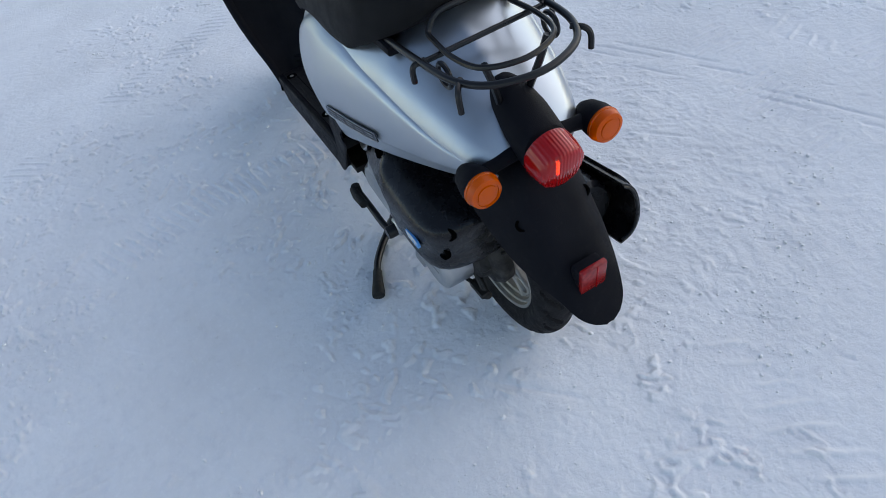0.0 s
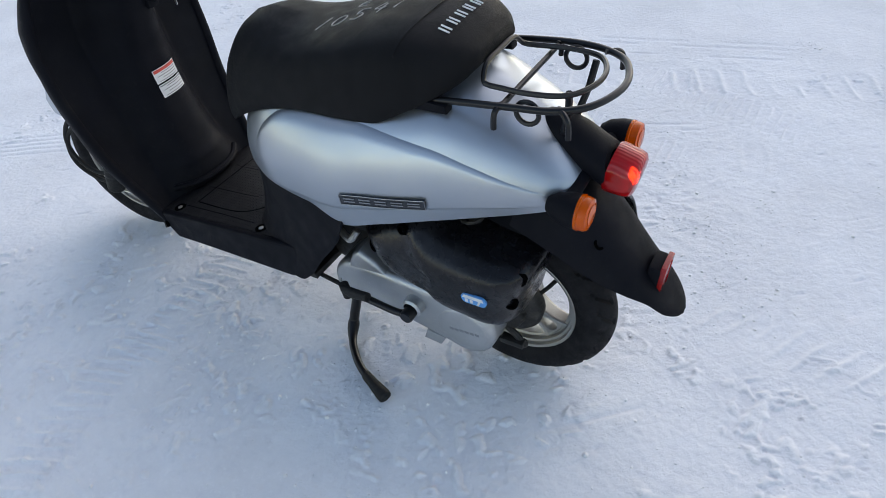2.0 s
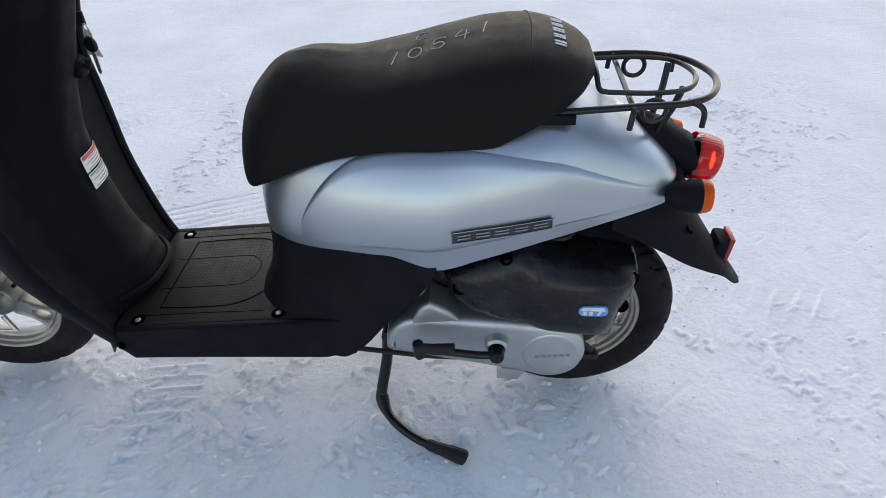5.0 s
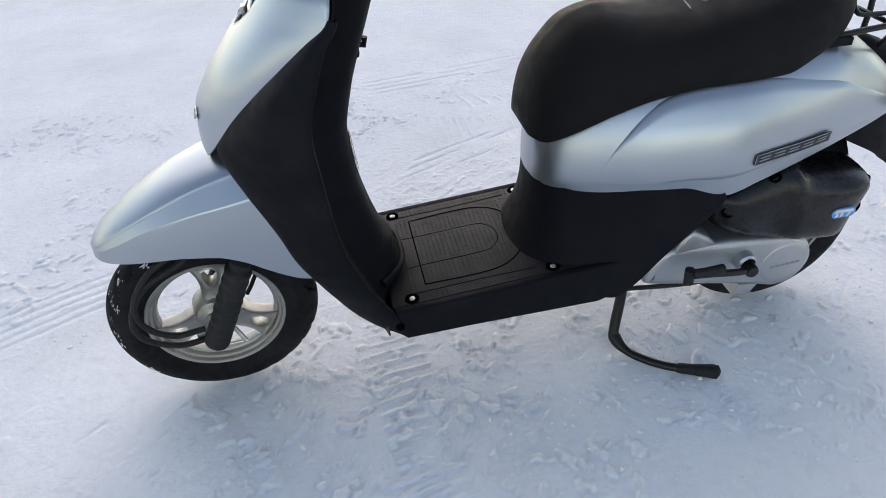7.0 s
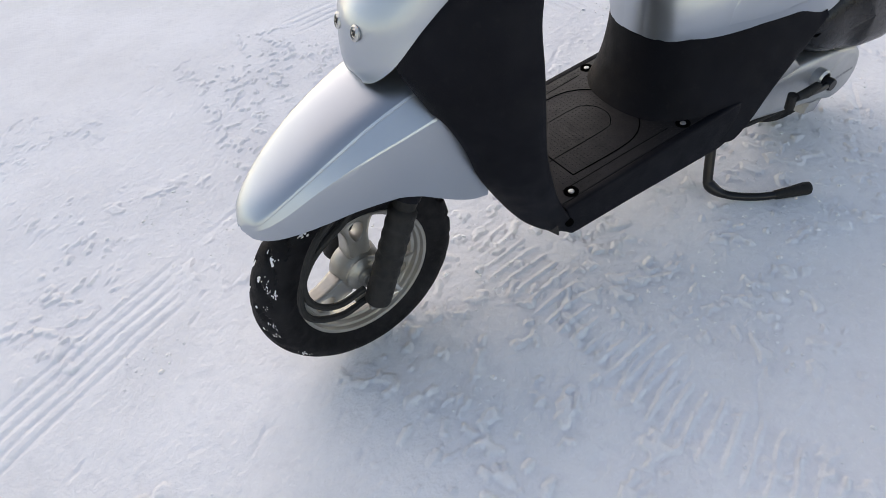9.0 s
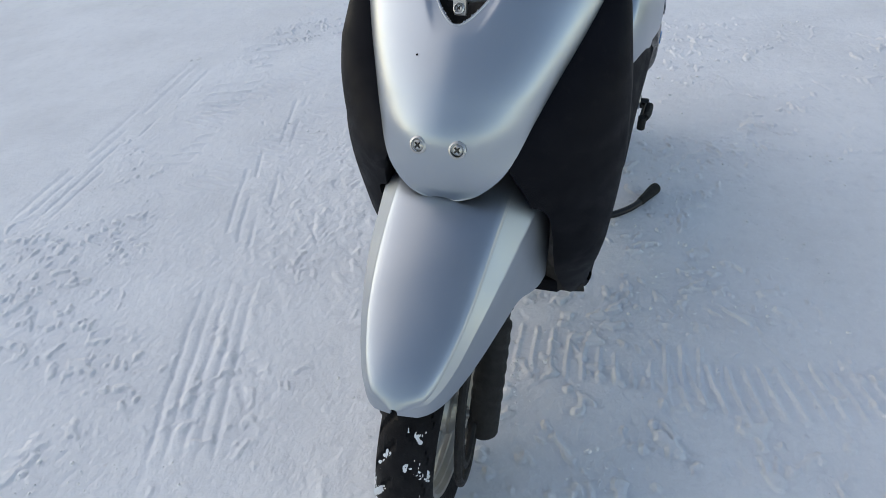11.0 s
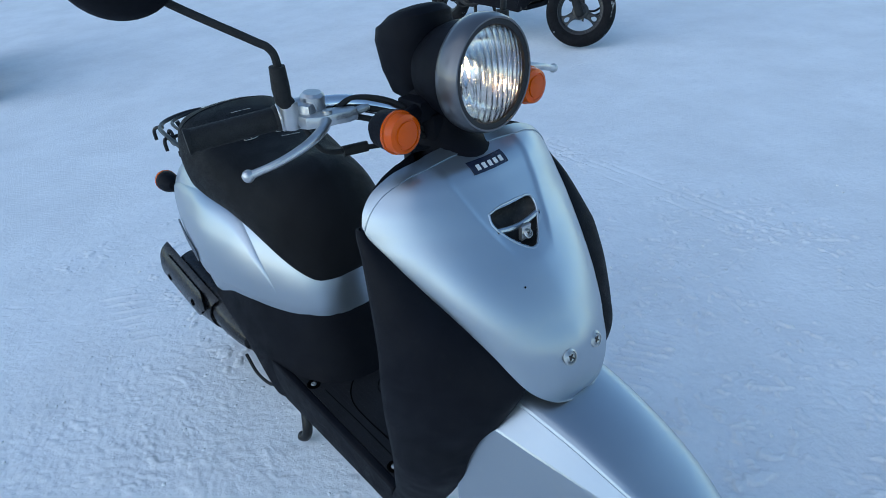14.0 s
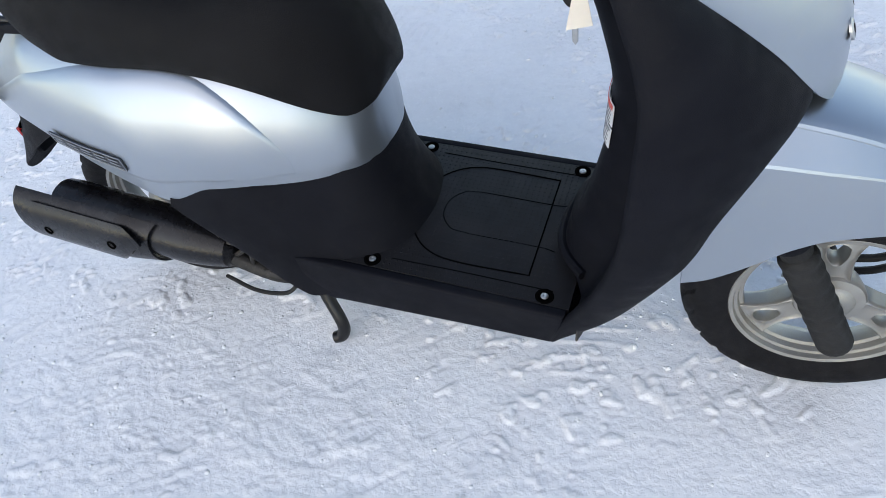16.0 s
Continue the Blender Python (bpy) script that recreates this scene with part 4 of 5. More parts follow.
    box = [(-0.583, 0.402), (-0.625, 0.428), (-0.68, 0.452), (-0.735, 0.463), (-0.77, 0.440), (-0.83, 0.426), (-0.90, 0.414), (-0.932, 0.398), (-0.930, 0.365), (-0.915, 0.320), (-0.898, 0.266), (-0.83, 0.266), (-0.72, 0.282), (-0.65, 0.302), (-0.60, 0.336)]
    line = smooth(box + box[:1], 73)[:-1]
    mid = np.array((-0.765, 0.368))
    rings = []
    for k, y in ((0.98, 0.02), (1.0, 0.04), (1.0, 0.085), (0.992, 0.108), (0.97, 0.130), (0.93, 0.149), (0.87, 0.164), (0.78, 0.175), (0.66, 0.182), (0.5, 0.1862), (0.3, 0.188), (0.01, 0.1885)):
        ring = []
        for q in line:
            x, z = mid + (q - mid) * k
            flat = min(1, max(0, (x + 0.752 - 0.25 * (z - 0.36)) / 0.030)) * min(1, max(0, (y - 0.09) / 0.08))
            ring.append((x, y - 0.013 * flat - 0.10 * max(0, z - 0.40) * (y > 0.10), z))
        rings.append(ring)
    air = part("air_cleaner", sheet(np.array(rings), close_v=True), DUSTY, root, "dusty black plastic air cleaner box", sharp=60)
    part("box_ridge", tube([(-0.752, 0.164, 0.432), (-0.748, 0.1735, 0.40), (-0.757, 0.1765, 0.35), (-0.765, 0.168, 0.302)], 0.0030, 8), DUSTY, air)
    for x, y, z, r in ((-0.621, 0.146, 0.372, 0.011), (-0.917, 0.134, 0.388, 0.012), (-0.905, 0.147, 0.338, 0.011), (-0.700, 0.150, 0.440, 0.009)):
        way = np.array((0.9 * (x + 0.765) * 2.5, 1.0, 0.2))
        part("box_screw", lathe([(r * 1.15, -0.004), (r * 1.1, 0.004), (r * 0.8, 0.0045), (r * 0.7, -0.002), (0.0001, -0.002)], (x, y + 0.008, z), way, 18), GAP, air)
    sx, sz = -0.8506, 0.353
    pill = [(sx + math.copysign(0.014, math.cos(w)) + 0.011 * math.cos(w), sz + 0.011 * math.sin(w)) for w in np.linspace(0.05, 2 * np.pi + 0.05, 28, endpoint=False)]
    st = part("sticker", slab(pill, 0.1845, 0.1890, 0.0004, 1), STICKER_BLUE, air, "blue and white oval sticker")
    part("sticker_band", slab([(sx + 0.022, sz + 0.0015), (sx - 0.02, sz + 0.0015), (sx - 0.018, sz + 0.0085), (sx + 0.018, sz + 0.0085)], 0.1888, 0.1896, 0, 1), LOGO_WHITE, st)
    part("sticker_slash", slab([(sx - 0.006, sz - 0.009), (sx - 0.010, sz - 0.009), (sx - 0.018, sz + 0.008), (sx - 0.013, sz + 0.008)], 0.1888, 0.1898, 0, 1), LOGO_WHITE, st)
    part("sticker_print", join(*[block((0.006, 0.0008, 0.008), (sx + c, 0.1894, sz - 0.004), 0.0002, segments=1) for c in (0.014, 0.004)]), LOGO_WHITE, st)
    part("engine_block", join(block((0.22, 0.14, 0.14), (-0.52, 0.0, 0.27), 0.02), block((0.34, 0.10, 0.12), (-0.66, 0.03, 0.37), 0.02), block((0.12, 0.10, 0.10), (-0.44, 0.02, 0.36), 0.02), block((0.30, 0.16, 0.05), (-0.62, 0.0, 0.452), 0.02)), DARK, root, "grimy dark engine block")
    part("cooling_fan_cover", join(lathe([(0.06, 0.05), (0.085, 0.04), (0.088, -0.02)], (-0.53, -0.09, 0.27), (0, -1, 0), 32), *[tube([(-0.53 + 0.07 * math.cos(w), -0.135, 0.27 + 0.07 * math.sin(w)), (-0.53, -0.138, 0.27)], 0.005, 6) for w in np.linspace(0, 6.28, 11)]), DARK, root)
    part("rear_shock", join(*[lathe([(0.001, 0), (0.012, 0), (0.012, 0.22), (0.001, 0.22)], (-0.845, 0.075, 0.26), (0.25, 0, 0.97), 12), tube([(-0.845 + 0.25 * (0.04 + 0.17 * k / 70) + 0.024 * math.cos(k * 0.55), 0.075 + 0.024 * math.sin(k * 0.55), 0.26 + 0.97 * (0.04 + 0.17 * k / 70)) for k in range(70)], 0.004, 6)]), DARK, root, "dark coil spring shock absorber")
    part("breather_hose", tube(smooth([(-0.50, 0.12, 0.345), (-0.52, 0.135, 0.36), (-0.545, 0.14, 0.35), (-0.56, 0.13, 0.37)], 20), 0.008, 8), STEEL, root)
    part("brake_cable", tube(smooth([(-0.30, 0.12, 0.200), (-0.45, 0.135, 0.195), (-0.56, 0.14, 0.187), (-0.66, 0.13, 0.175), (-0.78, 0.11, 0.155), (-0.86, 0.085, 0.145)], 40), 0.005, 8), GRIP, root)
    part("brake_lever_arm", join(tube([(-0.822, 0.08, 0.20), (-0.87, 0.085, 0.165), (-0.885, 0.085, 0.145)], 0.007, 8), ball((-0.885, 0.085, 0.145), 0.010, n=10), block((0.05, 0.02, 0.014), (-0.865, 0.09, 0.15), 0.003)), DARK, root)
    # exhaust
    rows = []
    A, B = np.array((-0.585, -0.128, 0.243)), np.array((-1.008, -0.128, 0.314))
    d = (B - A) / np.linalg.norm(B - A)
    up = np.array((0, 0, 1.0)) - d * d[2]
    up /= np.linalg.norm(up)
    away = np.array((0, -1.0, 0))
    for k, r in [(-0.02, 0.014), (0.0, 0.036), (0.08, 0.044), (0.2, 0.051), (0.5, 0.052), (0.8, 0.052), (0.85, 0.050), (0.87, 0.040), (0.865, 0.020), (0.86, 0.001)]:
        rows.append([A + (B - A) * k + r * (0.94 * math.cos(w) * away + math.sin(w) * up) for w in np.linspace(0, 2 * np.pi, 32, endpoint=False)])
    muff = part("muffler", sheet(np.array(rows), close_v=True), DUSTY, root, "black muffler with a plastic heat shield")

    def around(k, w, r):
        c, q = math.cos(radians(w)), math.sin(radians(w))
        return A + (B - A) * k + r * (math.copysign(abs(c) ** 0.72, c) * away + 1.02 * math.copysign(abs(q) ** 0.85, q) * up)
    rows = [[around(k + 0.05 * math.cos(radians(w)) * max(0, (0.5 - k) / 0.2), w, 0.0590 * min(1, 0.86 + (k - 0.3) * 0.9)) for w in np.linspace(-84, 66, 34)] for k in np.linspace(0.28, 1.0, 34)]
    hood = part("heat_shield", shell(np.array(rows), 0.004), DUSTY, muff, "black plastic heat shield wrapped round the muffler")
    part("shield_lip", tube([around(0.998, w, 0.0575) for w in np.linspace(-80, 63, 34)], 0.0034, 8), DUSTY, hood)
    rows = []
    for i, k in enumerate(np.linspace(0.40, 0.955, 36)):
        span = min(1, (i + 0.6) / 5) ** 0.5 * min(1, (35.6 - i) / 4) ** 0.5
        rows.append([around(k - 0.05 * (c / 40) * (k < 0.7) * (0.7 - k) / 0.3, c * span, 0.0640 * min(1, 0.86 + (k - 0.3) * 0.9)) for c in np.linspace(-42, 46, 18)])
    plate = part("shield_panel", shell(np.array(rows), 0.005), DUSTY, muff, "raised oval panel of the heat shield")
    for k, w in ((0.836, -2), (0.494, 4)):
        part("shield_screw", lathe([(0.009, -0.003), (0.009, 0.0015), (0.0065, 0.002), (0.0055, -0.001), (0.0001, -0.001)], around(k, w, 0.0690), (0, -1, 0.1), 16), GAP, plate)
    part("exhaust_pipe", tube(smooth([(-0.47, -0.04, 0.24), (-0.44, -0.09, 0.19), (-0.50, -0.125, 0.185), (-0.60, -0.135, 0.232)], 24), 0.016, 12), DARK, root, "dark exhaust pipe")
    part("side_cable", tube(smooth([(-0.60, -0.16, 0.20), (-0.54, -0.165, 0.178), (-0.48, -0.16, 0.178), (-0.45, -0.15, 0.20)], 20), 0.004, 8), GRIP, root)
    # centre stand
    left = smooth([(-0.47, 0.078, 0.19), (-0.464, 0.088, 0.12), (-0.452, 0.104, 0.058), (-0.450, 0.114, 0.034), (-0.462, 0.140, 0.019), (-0.488, 0.170, 0.014), (-0.535, 0.206, 0.013), (-0.60, 0.234, 0.013)], 40)
    st = part("stand_leg", tube(left, np.interp(np.linspace(0, 1, 40), [0, 0.36, 0.44, 0.5, 0.6, 1], [0.0115, 0.0115, 0.0145, 0.0135, 0.0095, 0.0090]), 12), RACK_BLACK, root, "bent black steel centre stand leg with a foot tang")
    part("tang_rubber", tube([(-0.553, 0.2155, 0.013), (-0.558, 0.2175, 0.013), (-0.585, 0.229, 0.014), (-0.622, 0.2445, 0.0155), (-0.630, 0.248, 0.0150), (-0.633, 0.249, 0.014)], [0.0095, 0.0115, 0.0125, 0.0160, 0.0150, 0.009], 12), GRIP, st)
    right = smooth([(-0.47, -0.078, 0.19), (-0.452, -0.098, 0.115), (-0.428, -0.116, 0.065), (-0.422, -0.123, 0.036), (-0.430, -0.128, 0.016), (-0.445, -0.132, 0.010)], 26)
    part("stand_leg", tube(right, 0.0125, 12), RACK_BLACK, root, "bent black steel centre stand leg")
    part("stand_axle", tube([(-0.47, -0.09, 0.185), (-0.47, 0.09, 0.185)], 0.012, 10), DARK, root)
    wheel("rear_wheel", REAR_AXLE, root, None, "worn black rear tyre", 100)
    part("gear_case", lathe([(0.070, 0.022), (0.072, 0.040), (0.064, 0.052), (0.046, 0.060), (0.040, 0.078), (0.026, 0.084), (0.001, 0.085)], REAR_AXLE, (0, 1, 0), 36), DARK, root, "grimy dark gear case beside the rear wheel")
    part("gear_case_arm", slab([(-0.80, 0.262), (-0.74, 0.255), (-0.72, 0.20), (-0.80, 0.165), (-0.86, 0.17), (-0.885, 0.21), (-0.86, 0.25)], 0.045, 0.085, 0.012, 3), DARK, root)

    # -- steered parts --
    m = STEER
    wheel("front_wheel", FRONT_AXLE, root, m, "black front tyre with snow in its tread", 95)
    fend = table([(0.175, 0.128, 0.340, 0.585), (0.20, 0.124, 0.343, 0.583), (0.23, 0.119, 0.355, 0.579), (0.26, 0.115, 0.373, 0.576), (0.30, 0.109, 0.398, 0.568), (0.34, 0.103, 0.412, 0.556), (0.40, 0.092, 0.416, 0.532), (0.45, 0.079, 0.411, 0.504), (0.495, 0.064, 0.406, 0.476), (0.529, 0.047, 0.404, 0.451), (0.549, 0.028, 0.407, 0.431), (0.556, 0.004, 0.413, 0.420)])
    upper_crease = table([(0.175, 0.082, 0.566), (0.25, 0.081, 0.560), (0.30, 0.079, 0.548), (0.35, 0.0755, 0.532), (0.40, 0.0715, 0.511), (0.45, 0.065, 0.487), (0.506, 0.051, 0.454), (0.54, 0.035, 0.430), (0.556, 0.0035, 0.419)])
    lower_crease = table([(0.175, 0.122, 0.536), (0.25, 0.113, 0.525), (0.30, 0.106, 0.514), (0.36, 0.0965, 0.501), (0.40, 0.0885, 0.489), (0.45, 0.0765, 0.470), (0.506, 0.0585, 0.441), (0.54, 0.0385, 0.425), (0.556, 0.0038, 0.418)])
    rows = []
    for x in np.concatenate([np.linspace(0.175, 0.50, 44), np.linspace(0.505, 0.5562, 16)]):
        w, lo, hi = fend(x)
        (y1, z1), (y2, z2) = upper_crease(x), lower_crease(x)
        half = [(w * (0.985 + 0.015 * math.sin(2.5 * k)) + (y2 - w) * k ** 2.2, lo + (z2 - lo) * k) for k in np.linspace(0, 1, 12)]
        half += [(y2 + (y1 - y2) * k, z2 + (z1 - z2) * k) for k in np.linspace(0.06, 1, 7)]
        half += [(y1 * math.cos(k), z1 + (hi - z1) * math.sin(k)) for k in np.linspace(0.10, math.pi / 2, 12)]
        half = [np.array((x, y, z)) for y, z in half]
        rows.append([*[q * [1, -1, 1] for q in half], *half[::-1][1:]])
    part("front_fender", shell(np.array(rows), -0.003), SILVER, root, "silver metallic front fender with creased edges", sharp=14, m=m)
    for s in (1, -1):
        n = 50
        legp = [np.array((0.400, s * 0.076, 0.172)) + np.array((-0.423, 0, 0.906)) * k for k in np.linspace(0, 0.225, n)]
        rr = [0.0248 * min(1, (k + 0.6) / 3) ** 0.5 + (0.0009 * math.sin(k * 2 * np.pi / 5.2) if 12 < k < 47 else 0.0) - (0.004 if k > 44 else 0) for k in range(n)]
        leg = part("fork_leg", tube(legp, rr, 18), GRIP, root, "black rubber fork boot", m=m)
        part("fork_tube", tube([legp[-1], legp[-1] + np.array((-0.423, 0, 0.906)) * 0.12], 0.024, 14), PLASTIC, leg)
    part("axle_bolt", join(tube([np.array(FRONT_AXLE) + (0, -0.075, 0), np.array(FRONT_AXLE) + (0, 0.075, 0)], 0.007, 10)), STEEL, root, m=m)
    p = np.array(FRONT_AXLE)
    plate = part("brake_plate", lathe([(0.0001, 0.004), (0.012, 0.004), (0.013, 0.0), (0.020, -0.003), (0.021, -0.007), (0.030, -0.011), (0.032, -0.014), (0.037, -0.016), (0.038, -0.026)], p + (0, 0.044, 0), (0, 1, 0), 36), ALLOY, root, "alloy drum brake plate with a cable arm", m=m)
    part("cable_stop", block((0.022, 0.012, 0.016), p + (0.032, 0.055, -0.014), 0.003), ALLOY, plate, m=None)
    part("cable_stop", block((0.012, 0.010, 0.034), p + (0.014, 0.062, -0.040), 0.003), ALLOY, plate, m=None)
    part("brake_arm", join(tube([np.array(FRONT_AXLE) + (-0.03, 0.06, -0.01), np.array(FRONT_AXLE) + (-0.045, 0.066, -0.045)], 0.005, 8), tube([np.array(FRONT_AXLE) + (-0.05, 0.066, -0.047), np.array(FRONT_AXLE) + (0.015, 0.064, -0.05)], 0.0025, 6)), STEEL, plate)
    for z0, bow in ((0.006, 0.0), (-0.022, 0.012)):
        p = np.array(FRONT_AXLE)
        part("front_cable", tube(smooth([p + (0.022, 0.064, z0), p + (0.08, 0.070, z0 + 0.004), p + (0.122 + bow, 0.074, z0 + 0.045), p + (0.125 + bow, 0.072, z0 + 0.10), p + (0.085 + bow, 0.066, z0 + 0.16), p + (0.02, 0.06, z0 + 0.20), p + (-0.03, 0.055, z0 + 0.25)], 40), 0.0062, 8), GRIP, root, "black brake cable looping up to the fender", m=m)

    # handlebar, levers, mirrors
    half = [(-0.055, 0.215, 0.953), (-0.040, 0.175, 0.961), (-0.012, 0.125, 0.962), (0.022, 0.07, 0.945), (0.038, 0.03, 0.925), (0.041, 0.0, 0.92)]
    bar = part("handlebar", tube(smooth(half + [(x, -y, z) for x, y, z in half[::-1][1:]], 60), 0.0112, 12), CHROME, root, "chromed tubular handlebar", m=m)
    for s in (1, -1):
        Y = np.array((1, s, 1))
        gp = np.linspace(0, 1, 40)[:, None] * (np.array((-0.086, 0.318, 0.946)) - np.array((-0.048, 0.205, 0.955))) + np.array((-0.048, 0.205, 0.955))
        gr = [0.0172 if k < 2 or k > 37 else 0.0150 + 0.0006 * (k % 2) for k in range(40)]
        part("grip", tube(gp * Y, gr, 20), GRIP, bar, "black rubber handlebar grip")
        gdir = np.array((-0.40, 0.90, -0.14)) * Y
        mid = np.array((-0.040, 0.187, 0.957)) * Y
        hous = part("control_housing", join(tube([mid - gdir * 0.022, mid - gdir * 0.018, mid + gdir * 0.018, mid + gdir * 0.021], [0.016, 0.019, 0.019, 0.016], 20), block((0.030, 0.034, 0.034), np.array((-0.024, 0.176, 0.957)) * Y, 0.007, (0, 0, -24 * s))), POLISHED, bar, "cast alloy switch housing")
        part("switch_pod", lathe([(0.0001, 0.014), (0.012, 0.014), (0.0160, 0.010), (0.0165, 0.004), (0.0165, -0.018), (0.014, -0.020)], np.array((-0.024, 0.165, 0.970)) * Y, (0.1, 0, 1), 24), POLISHED, hous)
        perch = [(-0.022, 0.196), (-0.020, 0.165), (-0.004, 0.138), (0.010, 0.124), (0.022, 0.128), (0.024, 0.142), (0.018, 0.160), (0.016, 0.178), (0.002, 0.196)]
        part("lever_perch", slab([(x, y * s) for x, y in perch], 0.946, 0.962, 0.004, 2, "xy"), POLISHED, hous, "cast alloy lever perch")
        part("perch_bolt", lathe([(0.0065, -0.003), (0.0065, 0.003), (0.004, 0.004), (0.0001, 0.003)], np.array((0.008, 0.166, 0.963)) * Y, (0, 0, 1), 12), STEEL, hous)
        part("perch_bolt", lathe([(0.005, -0.003), (0.005, 0.003), (0.0001, 0.003)], np.array((-0.012, 0.182, 0.964)) * Y, (0, 0, 1), 6), STEEL, hous)
        part("mirror_boss", tube(np.array([(-0.030, 0.197, 0.945), (-0.027, 0.199, 0.962), (-0.025, 0.201, 0.980)]) * Y, [0.0125, 0.0125, 0.0115], 14), POLISHED, hous)
        part("cable_adjuster", tube(np.array([(0.014, 0.132, 0.955), (0.018, 0.118, 0.957), (0.020, 0.108, 0.958)]) * Y, [0.0055, 0.0055, 0.004], 10), STEEL, hous)
        lv = smooth([(0.004, 0.165, 0.955), (0.028, 0.19, 0.951), (0.042, 0.225, 0.944), (0.038, 0.262, 0.933), (0.021, 0.298, 0.922)], 24) * Y
        part("lever", join(tube(lv, np.interp(np.linspace(0, 1, 24), [0, 0.15, 0.5, 0.9, 1], [0.008, 0.0072, 0.0058, 0.0048, 0.0054]), 10), ball(lv[-1], 0.0080, n=12)), POLISHED, bar, "polished alloy brake lever")
        part("mirror_sleeve", tube(np.array([(-0.026, 0.200, 0.975), (-0.022, 0.209, 0.985), (-0.020, 0.211, 1.000), (-0.019, 0.212, 1.028)]) * Y, [0.010, 0.011, 0.0115, 0.0100], 12), GRIP, bar)
        rod = smooth([(-0.020, 0.211, 1.0), (-0.018, 0.212, 1.034), (-0.022, 0.217, 1.050), (-0.034, 0.231, 1.061), (-0.088, 0.300, 1.110), (-0.096, 0.322, 1.135)], 30) * Y
        part("mirror_rod", tube(rod, 0.0052, 8), GRIP, bar)
        head = np.array((-0.100, 0.343, 1.158 - 0.006 * (1 + s))) * Y
        mh = part("mirror_head", moved(lathe([(0.0001, 0.034), (0.020, 0.032), (0.045, 0.022), (0.060, 0.010), (0.068, -0.002), (0.069, -0.010), (0.066, -0.012)], (0, 0, 0), (1, 0, 0), 40), Matrix.Translation(head) @ Matrix.Rotation(radians(31 * s), 4, "Z") @ Matrix.Diagonal((1, 1.0, 0.93, 1))), PLASTIC, bar, "round black mirror housing")
        part("mirror_glass", moved(lathe([(0.0001, -0.0105), (0.0665, -0.0105), (0.0665, -0.0115), (0.0001, -0.0115)], (0, 0, 0), (1, 0, 0), 40), Matrix.Translation(head) @ Matrix.Rotation(radians(31 * s), 4, "Z") @ Matrix.Diagonal((1, 1.0, 0.93, 1))), MIRROR, mh)
        for k in range(3):
            part("control_cable", tube(smooth([np.array((-0.005, 0.150, 0.955)) * Y, np.array((0.0 + 0.01 * k, 0.115, 0.968 - 0.012 * k)) * Y, np.array((0.03 + 0.012 * k, 0.07, 0.955 - 0.015 * k)) * Y, np.array((0.055, 0.035, 0.915 - 0.01 * k)) * Y, np.array((0.06, 0.015, 0.86)) * Y], 24), 0.0042, 8), GRIP, bar)
        part("switch_cable", tube(smooth([np.array((-0.02, 0.185, 0.94)) * Y, np.array((-0.012, 0.165, 0.905)) * Y, np.array((0.0, 0.12, 0.898)) * Y, np.array((0.03, 0.05, 0.895)) * Y], 24), 0.0038, 8), GRIP, bar)
        part("cable_joint", tube(np.array([(-0.006, 0.140, 0.898), (0.004, 0.105, 0.898)]) * Y, 0.0075, 10), GRIP, bar)
    boot = [[(0.075 - 0.423 * k / 0.906 + r * 1.1 * math.cos(w), r * math.sin(w), 0.86 + k) for w in np.linspace(0, 2 * np.pi, 28, endpoint=False)] for k, r in ((0.0, 0.062), (0.03, 0.055), (0.045, 0.042), (0.07, 0.04), (0.10, 0.04), (0.12, 0.03))]
    part("steering_neck", sheet(np.array(boot), close_v=True), PLASTIC, root, "black steering neck cover", m=m)
    part("lamp_bracket", join(block((0.062, 0.088, 0.070), (0.046, 0, 0.905), 0.012), block((0.05, 0.12, 0.03), (0.045, 0, 0.945), 0.008)), PLASTIC, root, "black bracket under the headlight", m=m)
    o = np.array((0.133, 0.006, 0.993))
    n = (1.0, 0, 0.03)
    k92 = lambda prof: [(r * 0.925, h * 0.95) for r, h in prof]  # noqa: E731
    lamp_body = part("headlight", lathe(k92([(0.0001, -0.125), (0.03, -0.122), (0.055, -0.10), (0.070, -0.06), (0.0765, -0.02), (0.077, -0.004)]), o, n, 44), PLASTIC, root, "round headlight, switched on, with grey rim", m=m)
    part("headlight_rim", lathe(k92([(0.077, -0.028), (0.0815, -0.024), (0.0835, -0.014), (0.0835, -0.002), (0.0815, 0.007), (0.0785, 0.0120), (0.0760, 0.0118), (0.0750, 0.006)]), o, n, 56), GREY_RING, lamp_body, "grey metallic headlight rim")
    part("rim_gasket", lathe(k92([(0.0758, 0.0105), (0.073, 0.0105), (0.0682, 0.0095), (0.0665, 0.004)]), o, n, 56), RACK_BLACK, lamp_body)
    part("reflector_bowl", lathe(k92([(0.0685, 0.002), (0.065, -0.014), (0.056, -0.040), (0.040, -0.064), (0.022, -0.078), (0.0001, -0.082)]), o, n, 24), REFLECTOR, lamp_body, "faceted bright reflector", sharp=20)
    for k in (-5, -3, -1, 1, 3, 5):
        y = k * 0.0105
        hgt = math.sqrt(max(0, 0.060 ** 2 - y * y))
        part("lens_flute", tube([o + np.array((0.0065 - 0.9 * (y * y + z * z), y, z)) for z in np.linspace(-hgt, hgt * 0.15, 10)], 0.0010, 6), GLASS, lamp_body)
